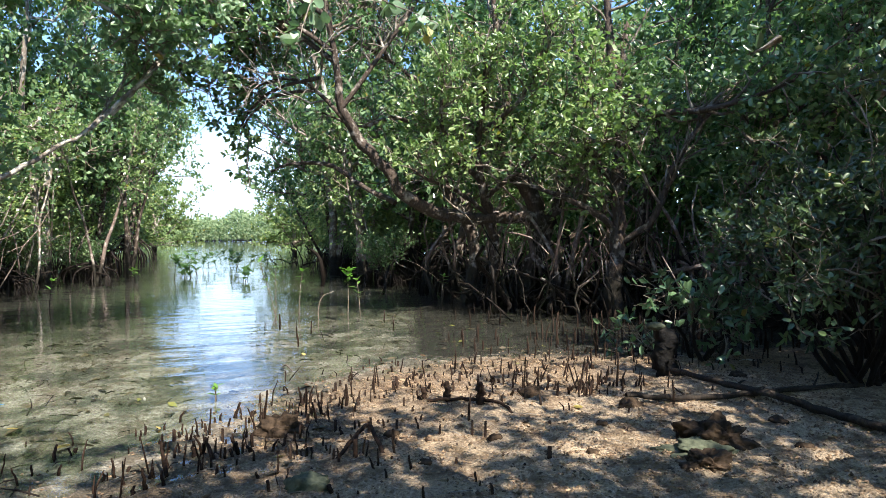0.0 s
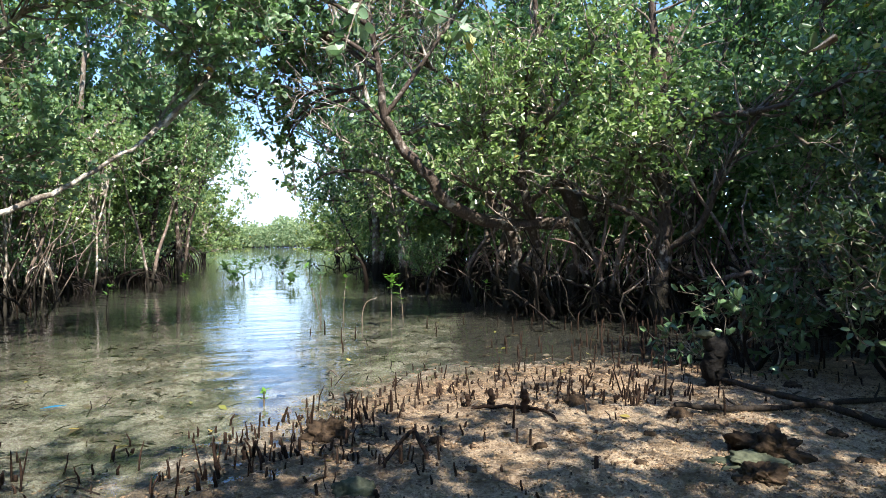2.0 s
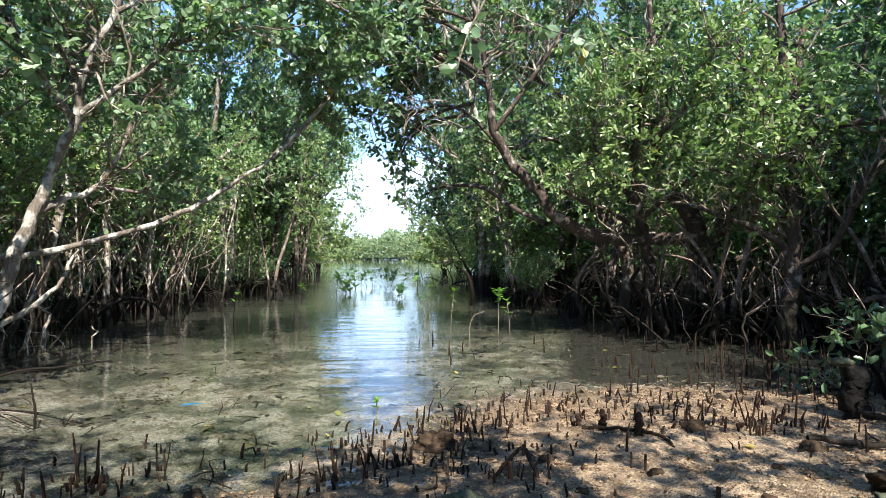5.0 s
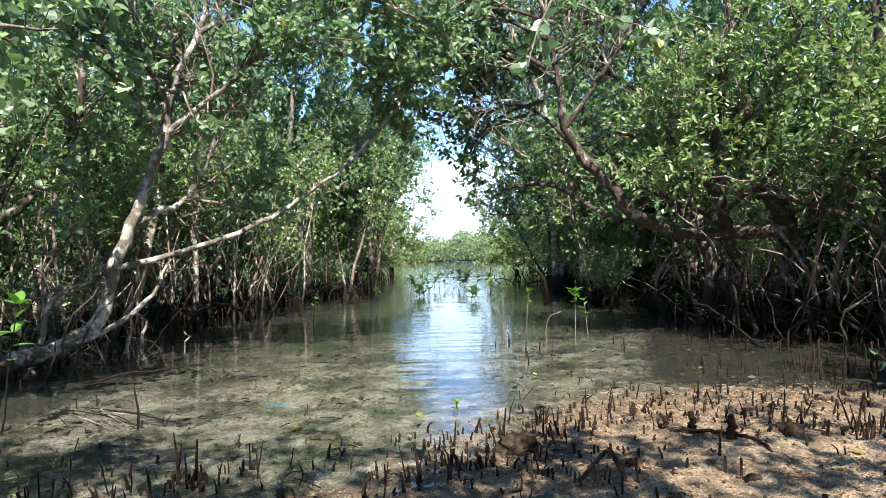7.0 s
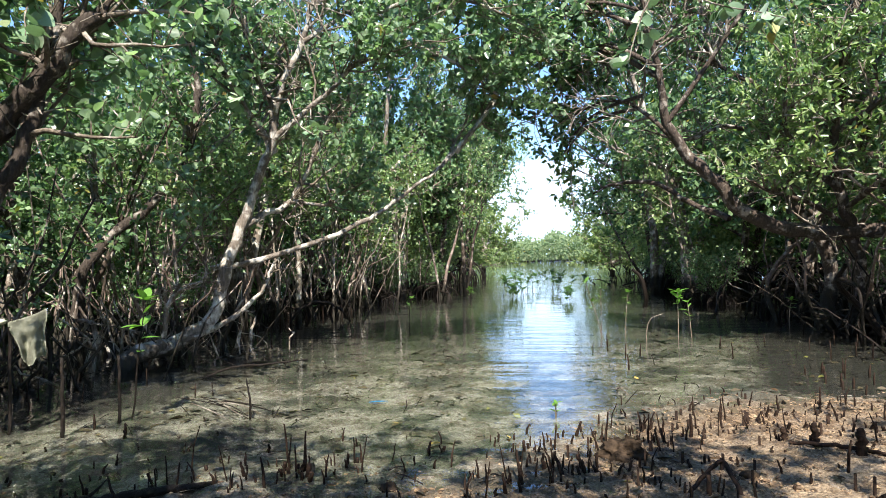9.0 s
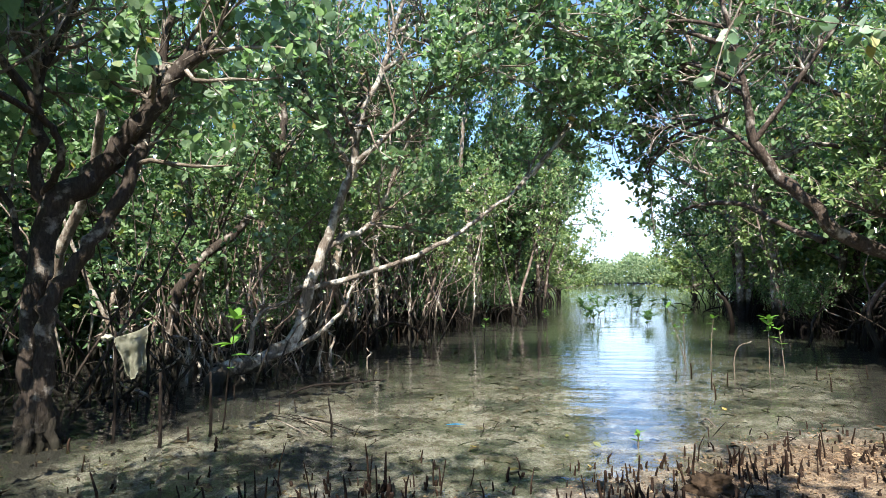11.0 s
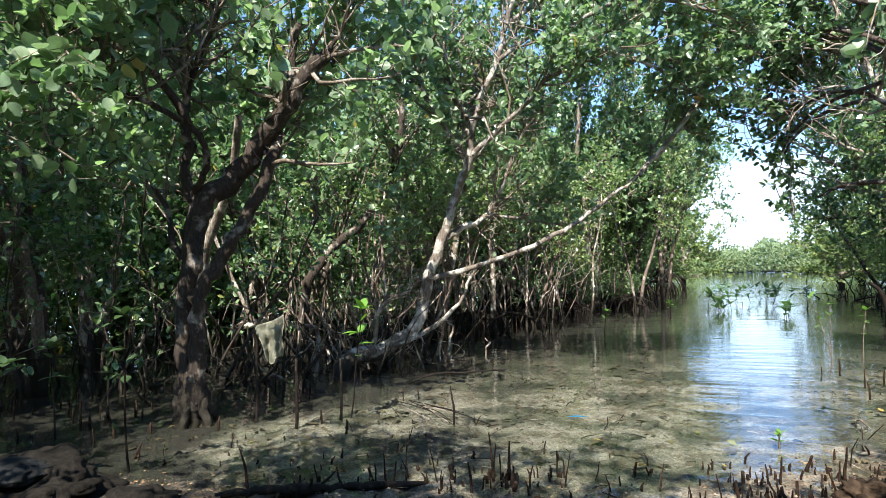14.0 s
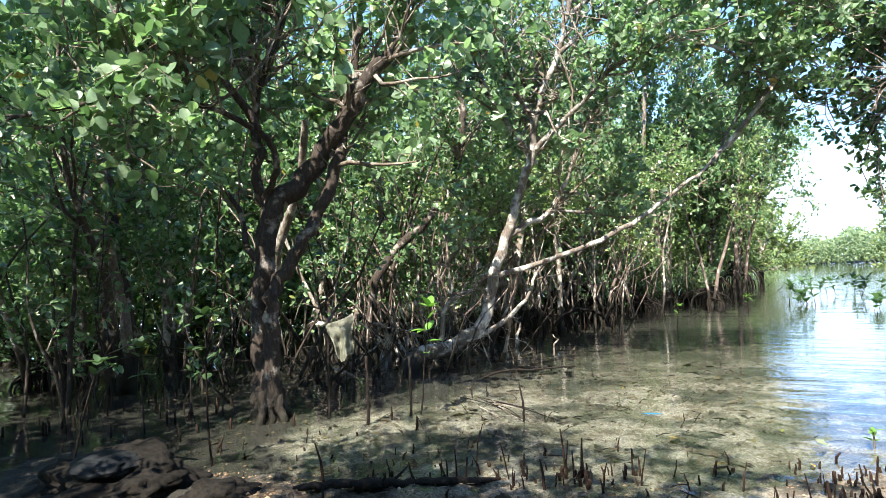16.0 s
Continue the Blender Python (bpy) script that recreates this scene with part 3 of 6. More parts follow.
def hero_tree(name, label, limbs, at, seed, bark, leaf, sides, plan, bare_on=(), props=0, slim=None, bared=(), open_side=(0, 0), **kw):
    """A tree with given limbs. plan: for each limb (fraction where twigs begin, number of side limbs).
    bared: limbs without leaves close by or towards the open side."""
    rng = np.random.default_rng(seed)
    top = thing(name, label, "tree", at=(*at, 0))
    off = np.array([*at, 0, 0])
    done = []
    for i, rows in enumerate(limbs):
        r = limb_rows(np.array(rows) - off, rng)
        r[:, 3] *= (slim or {}).get(i, 1.0)
        buf = Buf()
        if i == 0:
            r[0, 2] -= 0.25
            r[0, 3] *= 1.35
        tube(buf, r[:, :3], r[:, 3], sides + 2 if i == 0 else max(7, sides - 2), rng, 0.085)
        part("trunk" if i == 0 else "limb", buf, bark, top)
        done.append((r, *plan[i]))
    clear = []
    for i in bared:
        for x, y, z, rad in done[i][0]:
            if rad > 0.028:
                clear += [(x + open_side[0] * k, y + open_side[1] * k, z, 0.3) for k in (0.0, 0.4, 0.8, 1.2)]
    wood, leaves = crown_of(rng, done, leaf=leaf, clear=clear or None, **kw)
    part("branchwork", wood, TWIG, top, "fine grey-brown twigs", "stuff")
    part("crown", leaves, leaf, top, "glossy oval green leaves", "stuff")
    if props:
        rb = Buf()
        prop_roots(rng, rb, props, 1.3, 1.5, 0.042)
        part("root_tangle", rb, ROOT, top, "thick dark arching prop roots", "stuff")
    if bare_on:
        dead = Buf()
        for i in bare_on:
            tips, twigs = [], []
            big = done[i][0][0, 3] > 0.072 or i > 5
            fork_limbs(rng, dead, tips, done[i][0], 13 if big else 9, 1.6 if big else 0.6, 0.026 if big else 0.014, 0.15, 0.03, 0.33, 5, 6)
            for g in tips:
                fork_limbs(rng, dead, twigs, g, 5, 0.8 if big else 0.35, 0.011 if big else 0.007, 0.2, 0.0, 0.35, 3, 4)
        part("bare_branchwork", dead, BARE, top, "tangled leafless pale branches", "stuff")
    return top


def prop_roots(rng, buf, n, reach, height, r=0.03):
    for _ in range(n):
        a = rng.uniform(0, 2 * np.pi)
        d = np.array([np.cos(a), np.sin(a), 0])
        h, e = height * rng.uniform(0.4, 1.2), reach * rng.uniform(0.4, 1.2)
        rows = np.array([(*(d * 0.05 + [0, 0, h]), r), (*(d * e * 0.55 + [0, 0, h * 0.85]), r * 0.9), (*(d * e * 0.9 + [0, 0, h * 0.4]), r * 0.8), (*(d * e + [0, 0, -0.35]), r * 0.75)])
        p = limb_rows(rows, rng, 0.03, 3)
        tube(buf, p[:, :3], p[:, 3], 5, rng, 0.08, False)


def make_tree(seed, height, stems, spread, leaf, bark, n_limb, n_second, gap, per, leaf_len, roots=0, simple=True, first=0.3, lean=0.15, ratio=0.6, r0=0.1, second_len=1.1, root_h=0.8, bare=0.0, floor=None):
    """A general mangrove tree standing at the origin."""
    rng = np.random.default_rng(seed)
    top = thing("mangrove_tree", "slender grey-barked mangrove with a dense glossy green crown", "tree", "mangrove trees along the banks")
    limbs = []
    trunk = Buf()
    for s in range(stems):
        a = rng.uniform(0, 2 * np.pi)
        d = np.array([np.cos(a) * lean, np.sin(a) * lean, 1.0])
        h = height * rng.uniform(0.75, 1.0)
        r = r0 * rng.uniform(0.7, 1.1)
        g = grow(rng, (np.cos(a) * 0.12 * s, np.sin(a) * 0.12 * s, -0.35), d, h, r * 1.25, r * 0.25, 8, 0.13, 0.05)
        g = spline(g, 3)
        tube(trunk, g[:, :3], g[:, 3], 7, rng, 0.06)
        limbs.append((g, 0.6, 2))
        for _ in range(n_limb):
            k = int(rng.uniform(first, 0.95) * (len(g) - 1))
            b = rng.uniform(0, 2 * np.pi)
            dd = np.array([np.cos(b), np.sin(b), rng.uniform(0.1, 0.9)])
            q = grow(rng, g[k, :3], dd, spread * rng.uniform(0.5, 1.2), g[k, 3] * 0.55, 0.012, 6, 0.22, 0.08)
            tube(trunk, q[:, :3], q[:, 3], 5, rng, 0.05, False)
            limbs.append((q, 0.3, n_second))
    part("trunk", trunk, bark, top)
    wood, leaves = crown_of(rng, limbs, n_second, second_len, gap, per, leaf_len, leaf, ratio=ratio, simple=simple, bare=bare, floor=floor)
    part("branchwork", wood, TWIG, top, "fine grey-brown twigs", "stuff")
    part("crown", leaves, leaf, top, "glossy oval green leaves", "stuff")
    if roots:
        rb = Buf()
        prop_roots(rng, rb, roots, 0.9, root_h)
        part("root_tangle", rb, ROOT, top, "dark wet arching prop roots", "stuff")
    return top


def plant(kinds, spots, rng, lo=0.85, hi=1.15):
    """Copies of the kinds at the spots (x, y, kind, scale); the templates themselves take the first spots of their kind."""
    used = set()
    for x, y, k, s in spots:
        rng = np.random.default_rng(int(abs(x) * 100) * 1009 + int(abs(y) * 100))
        m = pose(x, y, 0, 0, 0, rng.uniform(0, 360)) @ Matrix.Diagonal((s, s, s * rng.uniform(lo, hi), 1))
        if k in used:
            copy_thing(kinds[k], m)
        else:
            used.add(k)
            kinds[k].matrix_basis = m


TREE_A = [
    [(-7.93, 5.14, -0, 0.17), (-7.92, 5.5, 0.18, 0.17), (-7.9, 6.02, 0.23, 0.16), (-7.74, 6.53, 0.57, 0.14), (-7.57, 6.72, 1.38, 0.12), (-7.42, 6.87, 1.95, 0.11), (-7.19, 6.96, 2.64, 0.095), (-6.96, 7.05, 3.24, 0.09), (-6.82, 7.04, 3.94, 0.075), (-6.46, 7.22, 4.72, 0.06), (-6.29, 7.24, 5.27, 0.05), (-6.01, 7.33, 6.02, 0.035)],
    [(-7.42, 6.87, 1.93, 0.085), (-7.26, 7.17, 2.12, 0.075), (-7.1, 7.59, 2.36, 0.065), (-6.87, 7.8, 2.98, 0.05), (-6.64, 7.99, 3.65, 0.04), (-6.31, 8.36, 4.24, 0.028)],
    [(-7.1, 7.59, 2.36, 0.05), (-6.85, 8.07, 2.31, 0.04), (-6.65, 8.48, 2.51, 0.03), (-6.36, 8.81, 2.93, 0.02)],
    [(-7.81, 6.6, 1.3, 0.08), (-7.29, 6.86, 1.38, 0.075), (-6.63, 7.35, 1.62, 0.072), (-6.06, 7.8, 1.9, 0.066), (-5.67, 8.19, 2.21, 0.06), (-5.3, 8.54, 2.57, 0.052), (-5.04, 8.92, 2.9, 0.045), (-4.93, 9.31, 3.4, 0.038), (-4.8, 9.71, 4.07, 0.03), (-4.83, 10.03, 4.78, 0.02)],
    [(-7.82, 6.12, 0.26, 0.07), (-7.55, 6.59, 0.48, 0.065), (-7.31, 7.13, 0.91, 0.05), (-7.27, 7.3, 1.28, 0.035), (-7.17, 7.4, 1.47, 0.02)],
    [(-7.93, 5.83, 0.34, 0.05), (-7.89, 5.88, 0.74, 0.05), (-7.79, 6, 1, 0.04), (-7.57, 6.26, 1.13, 0.025), (-7.56, 6.28, 1.39, 0.015)],
    [(-6.84, 7.02, 3.71, 0.05), (-6.96, 6.77, 4.14, 0.04), (-7.05, 6.68, 4.77, 0.03), (-7.04, 6.55, 5.36, 0.02)],
    [(-6.46, 7.22, 4.72, 0.04), (-5.98, 7.48, 5.08, 0.03), (-5.53, 7.69, 5.41, 0.02)],
    [(-6.29, 7.24, 5.27, 0.04), (-5.61, 7.75, 5.68, 0.03), (-4.93, 8.29, 5.56, 0.024), (-4.3, 8.73, 5.16, 0.018)],
    [(-5.04, 8.92, 2.9, 0.035), (-4.68, 9.44, 3.57, 0.03), (-4.46, 9.97, 4.2, 0.02), (-4.39, 10.33, 4.95, 0.014)],
    [(-5.02, 9.46, 3.2, 0.035), (-4.62, 9.77, 3.9, 0.03), (-4.33, 10.11, 4.55, 0.022), (-4.13, 10.19, 5.36, 0.014)],
    [(-5.9, 7.48, 5.21, 0.04), (-5.23, 8.07, 4.81, 0.03), (-4.59, 8.67, 4.47, 0.024), (-4.07, 9.13, 3.99, 0.015)],
    [(-5.27, 7.56, 5.06, 0.035), (-4.54, 7.9, 5.28, 0.03), (-3.81, 8.27, 5.05, 0.022), (-3.23, 8.61, 4.71, 0.014)],
    [(-7.02, 7.18, 3.09, 0.05), (-7.08, 6.54, 3.78, 0.04), (-7.08, 6.09, 4.42, 0.03), (-6.98, 5.76, 5.02, 0.02)],
    [(-6.96, 7.05, 3.24, 0.05), (-6.01, 7.21, 3.87, 0.035), (-5.35, 7.33, 4.45, 0.025), (-4.63, 7.43, 4.71, 0.016)],
]
TREE_B = [
    [(-6.64, 2.43, -0.05, 0.17), (-6.64, 2.42, 0.24, 0.13), (-6.65, 2.41, 0.65, 0.1), (-6.64, 2.42, 1.24, 0.095), (-6.61, 2.48, 1.84, 0.105), (-6.59, 2.55, 2.2, 0.12), (-6.4, 2.85, 2.5, 0.115), (-6.19, 3.04, 2.88, 0.1), (-5.97, 3.23, 3.26, 0.085), (-5.77, 3.36, 3.57, 0.075), (-5.62, 3.5, 3.75, 0.065)],
    [(-6.59, 2.55, 2.08, 0.1), (-6.69, 2.43, 2.38, 0.085), (-6.68, 2.46, 2.8, 0.08), (-6.69, 2.43, 3.23, 0.065), (-6.64, 2.54, 3.72, 0.05), (-6.56, 2.74, 4.3, 0.04), (-6.51, 2.85, 4.81, 0.03)],
    [(-6.52, 2.45, 0.11, 0.1), (-6.47, 2.44, 0.72, 0.085), (-6.41, 2.44, 1.24, 0.08), (-6.34, 2.61, 1.56, 0.075), (-6.25, 2.81, 1.91, 0.07), (-6.19, 3.03, 2.36, 0.065), (-6.13, 3.15, 2.85, 0.065), (-6.07, 3.26, 3.41, 0.05), (-6, 3.38, 4.15, 0.035)],
    [(-6.61, 2.48, 2.28, 0.06), (-6.34, 2.49, 2.52, 0.055), (-6.25, 2.44, 2.76, 0.055), (-6.22, 2.27, 2.93, 0.05), (-6.15, 1.87, 3.05, 0.045), (-6.08, 1.41, 3.12, 0.04), (-5.98, 0.96, 3.03, 0.035), (-5.84, 0.53, 2.84, 0.028), (-5.68, 0.12, 2.66, 0.02)],
    [(-6.61, 2.49, 1.54, 0.05), (-6.82, 2.36, 1.79, 0.035), (-6.94, 2.33, 2.16, 0.03), (-7.08, 2.23, 2.41, 0.02)],
    [(-5.7, 3.47, 3.66, 0.045), (-5.48, 3.61, 4.05, 0.035), (-5.32, 3.66, 4.61, 0.02)],
    [(-6.56, 2.74, 4.3, 0.04), (-6.45, 2.21, 4.36, 0.03), (-6.33, 1.64, 4.15, 0.02)],
    [(-6.22, 2.27, 2.93, 0.045), (-6.18, 1.78, 3.55, 0.03), (-6.11, 1.29, 3.67, 0.02), (-6.01, 0.77, 3.47, 0.014)],
    # top limb above the view, added for the shade its leaves cast behind
    [(-6.51, 2.85, 4.81, 0.03), (-6.3, 3.2, 5.8, 0.03), (-6.0, 3.6, 6.6, 0.02), (-5.8, 4.0, 7.2, 0.012)],
]
TREE_R1 = [
    [(1.69, 13.12, -0.05, 0.25), (1.8, 13.1, 0.61, 0.22), (2.09, 13.06, 1.21, 0.21), (2.01, 12.97, 1.68, 0.2), (1.41, 12.85, 1.74, 0.15), (0.64, 12.61, 1.7, 0.15), (-0.16, 12.22, 1.83, 0.15), (-0.74, 11.8, 2.14, 0.14), (-1.07, 11.57, 2.6, 0.12), (-1.56, 11.32, 3.18, 0.11), (-1.79, 11.08, 3.64, 0.09), (-1.86, 10.87, 4.38, 0.07), (-1.96, 10.64, 5.08, 0.055), (-2.1, 10.41, 5.84, 0.04)],
    [(2.02, 12.97, 1.56, 0.19), (1.83, 12.9, 2.21, 0.17), (1.4, 12.75, 2.66, 0.14), (1.15, 12.57, 3.38, 0.11), (1.29, 12.36, 4.35, 0.08), (1.05, 12.18, 5.29, 0.06), (0.93, 11.99, 6.3, 0.04)],
    [(1.97, 13.08, 1.33, 0.16), (2.38, 13.01, 1.92, 0.13), (2.64, 12.86, 2.73, 0.12), (3.16, 12.64, 3.39, 0.1), (3.45, 12.46, 4.37, 0.07), (3.62, 12.3, 5.55, 0.05)],
    [(1.15, 12.57, 3.38, 0.08), (0.4, 12.42, 3.64, 0.07), (-0.05, 12.32, 4.01, 0.06), (-0.54, 12.21, 4.42, 0.05), (-1.03, 12.08, 4.72, 0.04), (-1.76, 11.89, 5.09, 0.025)],
    [(1.4, 12.75, 2.66, 0.08), (0.53, 12.71, 2.83, 0.07), (-0.45, 12.62, 3.56, 0.06), (-1.07, 12.58, 3.72, 0.05), (-1.62, 12.42, 3.52, 0.035), (-2.37, 12.2, 3.76, 0.02)],
    [(-0.92, 11.99, 1.99, 0.06), (-1.64, 12.52, 2.35, 0.05), (-2.26, 12.83, 2.78, 0.045), (-3.13, 13.05, 2.87, 0.035), (-3.63, 13.13, 2.7, 0.02)],
    [(-1.56, 11.32, 3.18, 0.05), (-2.31, 11.39, 4.01, 0.035), (-2.94, 11.45, 4.23, 0.025), (-3.58, 11.48, 4.03, 0.018)],
    [(-1.79, 11.08, 3.64, 0.05), (-0.84, 10.99, 4.91, 0.035), (-0.44, 11.02, 5.51, 0.03), (-0.14, 11.02, 6, 0.02)],
    [(0.57, 13.61, -0.11, 0.16), (0.69, 13.61, 0.7, 0.13), (0.56, 13.51, 1.57, 0.12), (0.07, 13.42, 2.42, 0.09), (-0.17, 13.42, 3.51, 0.06)],
    [(-1.86, 10.87, 4.38, 0.05), (-2.63, 11.01, 4.92, 0.04), (-3.54, 11.07, 5.13, 0.03), (-4.39, 11.19, 5.07, 0.02)],
    [(-2.31, 11.39, 4.01, 0.035), (-3.09, 11.62, 3.96, 0.03), (-3.62, 11.78, 3.63, 0.022), (-3.88, 11.91, 3.27, 0.014)],
    [(-1.96, 10.64, 5.08, 0.05), (-2.71, 10.58, 5.53, 0.035), (-3.44, 10.47, 5.68, 0.02)],
    [(-1.03, 12.08, 4.72, 0.04), (-1.53, 11.72, 5.56, 0.03), (-1.9, 11.47, 6.29, 0.02)],
    [(-1.89, 10.81, 4.55, 0.045), (-2.75, 10.84, 5.07, 0.035), (-3.53, 10.94, 4.88, 0.025), (-4.04, 11.08, 4.23, 0.015)],
    [(-2.21, 11.16, 4.17, 0.04), (-3.07, 11.59, 4.08, 0.03), (-3.58, 11.76, 3.77, 0.022), (-3.86, 11.88, 3.41, 0.014)],
    [(-1.89, 10.61, 5.37, 0.04), (-2.83, 10.41, 5.69, 0.03), (-3.59, 10.18, 5.52, 0.022), (-4.15, 9.97, 5.09, 0.014)],
]
TREE_R2 = [
    [(3.13, 11.3, -0.11, 0.17), (3.15, 11.29, 0.72, 0.14), (3.2, 11.28, 1.54, 0.12), (3.16, 11.29, 2.46, 0.11), (3.19, 11.28, 3.38, 0.1), (3.05, 11.22, 4.38, 0.08), (2.95, 11.25, 5.39, 0.06), (2.87, 11.16, 6.36, 0.04)],
    [(3.18, 11.29, 3.08, 0.07), (3.59, 10.85, 3.45, 0.06), (4.28, 10.16, 3.41, 0.05), (4.77, 9.49, 3.49, 0.035), (5.15, 8.83, 3.66, 0.02)],
    [(3.19, 11.28, 1.34, 0.08), (2.83, 11.28, 1.75, 0.07), (2.2, 11.21, 2.05, 0.05), (1.57, 11.11, 2.25, 0.03)],
    [(3.14, 11.3, 2.26, 0.08), (2.67, 11.52, 3.01, 0.06), (2.59, 11.64, 4.18, 0.045), (2.4, 11.78, 5.37, 0.03)],
    [(3.24, 11.27, 1.23, 0.07), (3.73, 10.91, 1.74, 0.06), (4, 10.6, 2.69, 0.045), (4.48, 10.18, 3.55, 0.03)],
]
TREE_Y = [
    [(1.02, 13.39, -0.14, 0.13), (1.09, 13.18, 0.73, 0.11), (0.97, 12.79, 1.68, 0.1), (0.74, 12.3, 2.45, 0.085), (0.65, 11.81, 3.26, 0.07), (0.78, 11.4, 4.12, 0.05), (0.65, 11.01, 4.91, 0.03)],
    [(0.74, 12.3, 2.45, 0.06), (0.17, 11.62, 2.92, 0.05), (-0.04, 11.02, 3.53, 0.035), (0.06, 10.62, 4.13, 0.02)],
    [(0.65, 11.81, 3.26, 0.05), (1.27, 11.15, 3.66, 0.04), (1.6, 10.71, 4.15, 0.03), (1.83, 10.36, 4.71, 0.018)],
    [(0.93, 12.69, 1.79, 0.05), (0.28, 11.82, 2.19, 0.04), (-0.25, 11.22, 2.36, 0.03), (-0.54, 10.91, 2.53, 0.016)],
    [(0.86, 12.5, 2.12, 0.05), (1.42, 11.54, 2.59, 0.04), (1.74, 10.89, 2.82, 0.03), (2.04, 10.43, 2.67, 0.016)],
]

leaning = hero_tree("leaning_mangrove", "leaning pale-barked mangrove with a long low branch over water", TREE_A, (-8.0, 5.2), 11, BARK_PALE, LEAF_ROUND, 10,
                    [(0.58, 16), (0.4, 9), (0.4, 7), (0.75, 7), (0.7, 2), (0.7, 2), (0.3, 10), (0.3, 10), (0.2, 14), (0.3, 9), (0.3, 10), (0.2, 16), (0.2, 15), (0.2, 14), (0.3, 14)],
                    bare_on=(1, 5, 6), slim={0: 0.74, 1: 0.72, 2: 0.65, 3: 0.56, 4: 0.6, 5: 0.75}, bared=(0, 1, 2, 3, 4, 5), open_side=(0.75, -0.65), toward=(-0.25, 0.25, 0.2), floor=1.9, seconds=5, length=1.35, gap=0.115, per=10, leaf_len=0.112, ratio=0.7)
forked = hero_tree("forked_mangrove", "thick forked mangrove trunk with a sawn-off limb and round leaves", TREE_B, (-6.6, 2.45), 12, BARK_SHADED, LEAF_ROUND, 11,
                   [(0.85, 8), (0.5, 26), (0.65, 14), (0.5, 14), (0.5, 3), (0.35, 9), (0.2, 20), (0.2, 20), (0.1, 20)],
                   slim={1: 0.68, 3: 0.62, 5: 0.5}, bared=(0, 1, 2, 3, 4), open_side=(0.93, -0.36), toward=(-0.15, 0.05, 0.25), floor=2.2, seconds=5, length=1.12, gap=0.125, per=9, leaf_len=0.12, ratio=0.8)
rng_f = np.random.default_rng(121)
for ang, reach, rad in ((200, 0.32, 0.05), (262, 0.24, 0.045), (310, 0.28, 0.045), (345, 0.22, 0.04), (20, 0.3, 0.05), (90, 0.3, 0.05), (140, 0.3, 0.05)):
    cx, sx = math.cos(radians(ang)), math.sin(radians(ang))
    flare = limb_rows(np.array([(cx * 0.03, sx * 0.03, 0.42, rad), (cx * 0.13, sx * 0.13, 0.2, rad * 1.05), (cx * reach * 0.6, sx * reach * 0.6, 0.03, rad * 0.9), (cx * reach, sx * reach, -0.22, rad * 0.6)]), rng_f, 0.02, 4)
    fb = Buf()
    tube(fb, flare[:, :3], flare[:, 3], 8, rng_f, 0.12)
    part("root", fb, BARK_SHADED, forked, "flared dark root at the foot of the trunk")
arching = hero_tree("arching_mangrove", "old multi-stemmed mangrove arching a bare limb over the creek", TREE_R1, (1.7, 13.1), 13, BARK_RED, LEAF, 10,
                    [(0.8, 7), (0.3, 26), (0.3, 26), (0.7, 2), (0.7, 2), (0.7, 2), (0.7, 2), (0.6, 4), (0.4, 12), (0.2, 13), (0.5, 4), (0.2, 15), (0.3, 13), (0.3, 9), (0.5, 4), (0.2, 12)],
                    bare_on=(3, 4, 6, 12, 9, 7), props=0, slim={0: 0.82, 3: 0.85, 4: 0.85}, bared=(0, 1, 2, 3, 4, 5), open_side=(0.05, -1.0), toward=(0, 0.4, 0.15), floor=2.4, seconds=6, length=1.4, gap=0.12, per=10, leaf_len=0.12, ratio=0.62)
dark_tree = hero_tree("dark_mangrove", "dark upright mangrove with wide leafy limbs", TREE_R2, (3.1, 11.3), 14, BARK_RED, LEAF, 9,
                      [(0.3, 24), (0.2, 12), (0.4, 6), (0.2, 16), (0.3, 10)],
                      props=0, bared=(0, 3, 4), open_side=(-0.25, -0.97), toward=(0.1, 0.3, 0.2), floor=2.6, seconds=6, length=1.4, gap=0.12, per=10, leaf_len=0.12, ratio=0.62)

bright = hero_tree("bright_mangrove", "sunlit young mangrove with yellow-green narrow leaves", TREE_Y, (1.0, 13.3), 15, BARK_RED, LEAF_BRIGHT, 8,
                   [(0.5, 15), (0.2, 15), (0.2, 12), (0.3, 7), (0.3, 5)],
                   floor=2.25, seconds=6, length=1.0, gap=0.11, per=10, leaf_len=0.115, ratio=0.46)

TREE_P = [[(-11.82, 2.75, -0.2, 0.1), (-11.81, 2.78, 0.65, 0.085), (-11.8, 2.83, 1.85, 0.08), (-11.78, 2.89, 2.77, 0.075), (-11.77, 2.94, 3.52, 0.07), (-11.78, 2.88, 4.45, 0.065), (-11.77, 2.91, 5.3, 0.05), (-11.76, 2.98, 6.44, 0.03)]]
TREE_S = [[(-9.8, 5.75, -0.1, 0.11), (-9.76, 5.7, 0.58, 0.09), (-9.68, 5.75, 1.33, 0.085), (-9.44, 6.22, 1.97, 0.08), (-9.19, 6.78, 2.54, 0.075), (-9.02, 7.19, 3.28, 0.07), (-9.01, 7.39, 4.26, 0.062), (-9.15, 7.43, 5.15, 0.055), (-9.19, 7.57, 6.28, 0.04), (-9.21, 7.74, 7.22, 0.025)]]
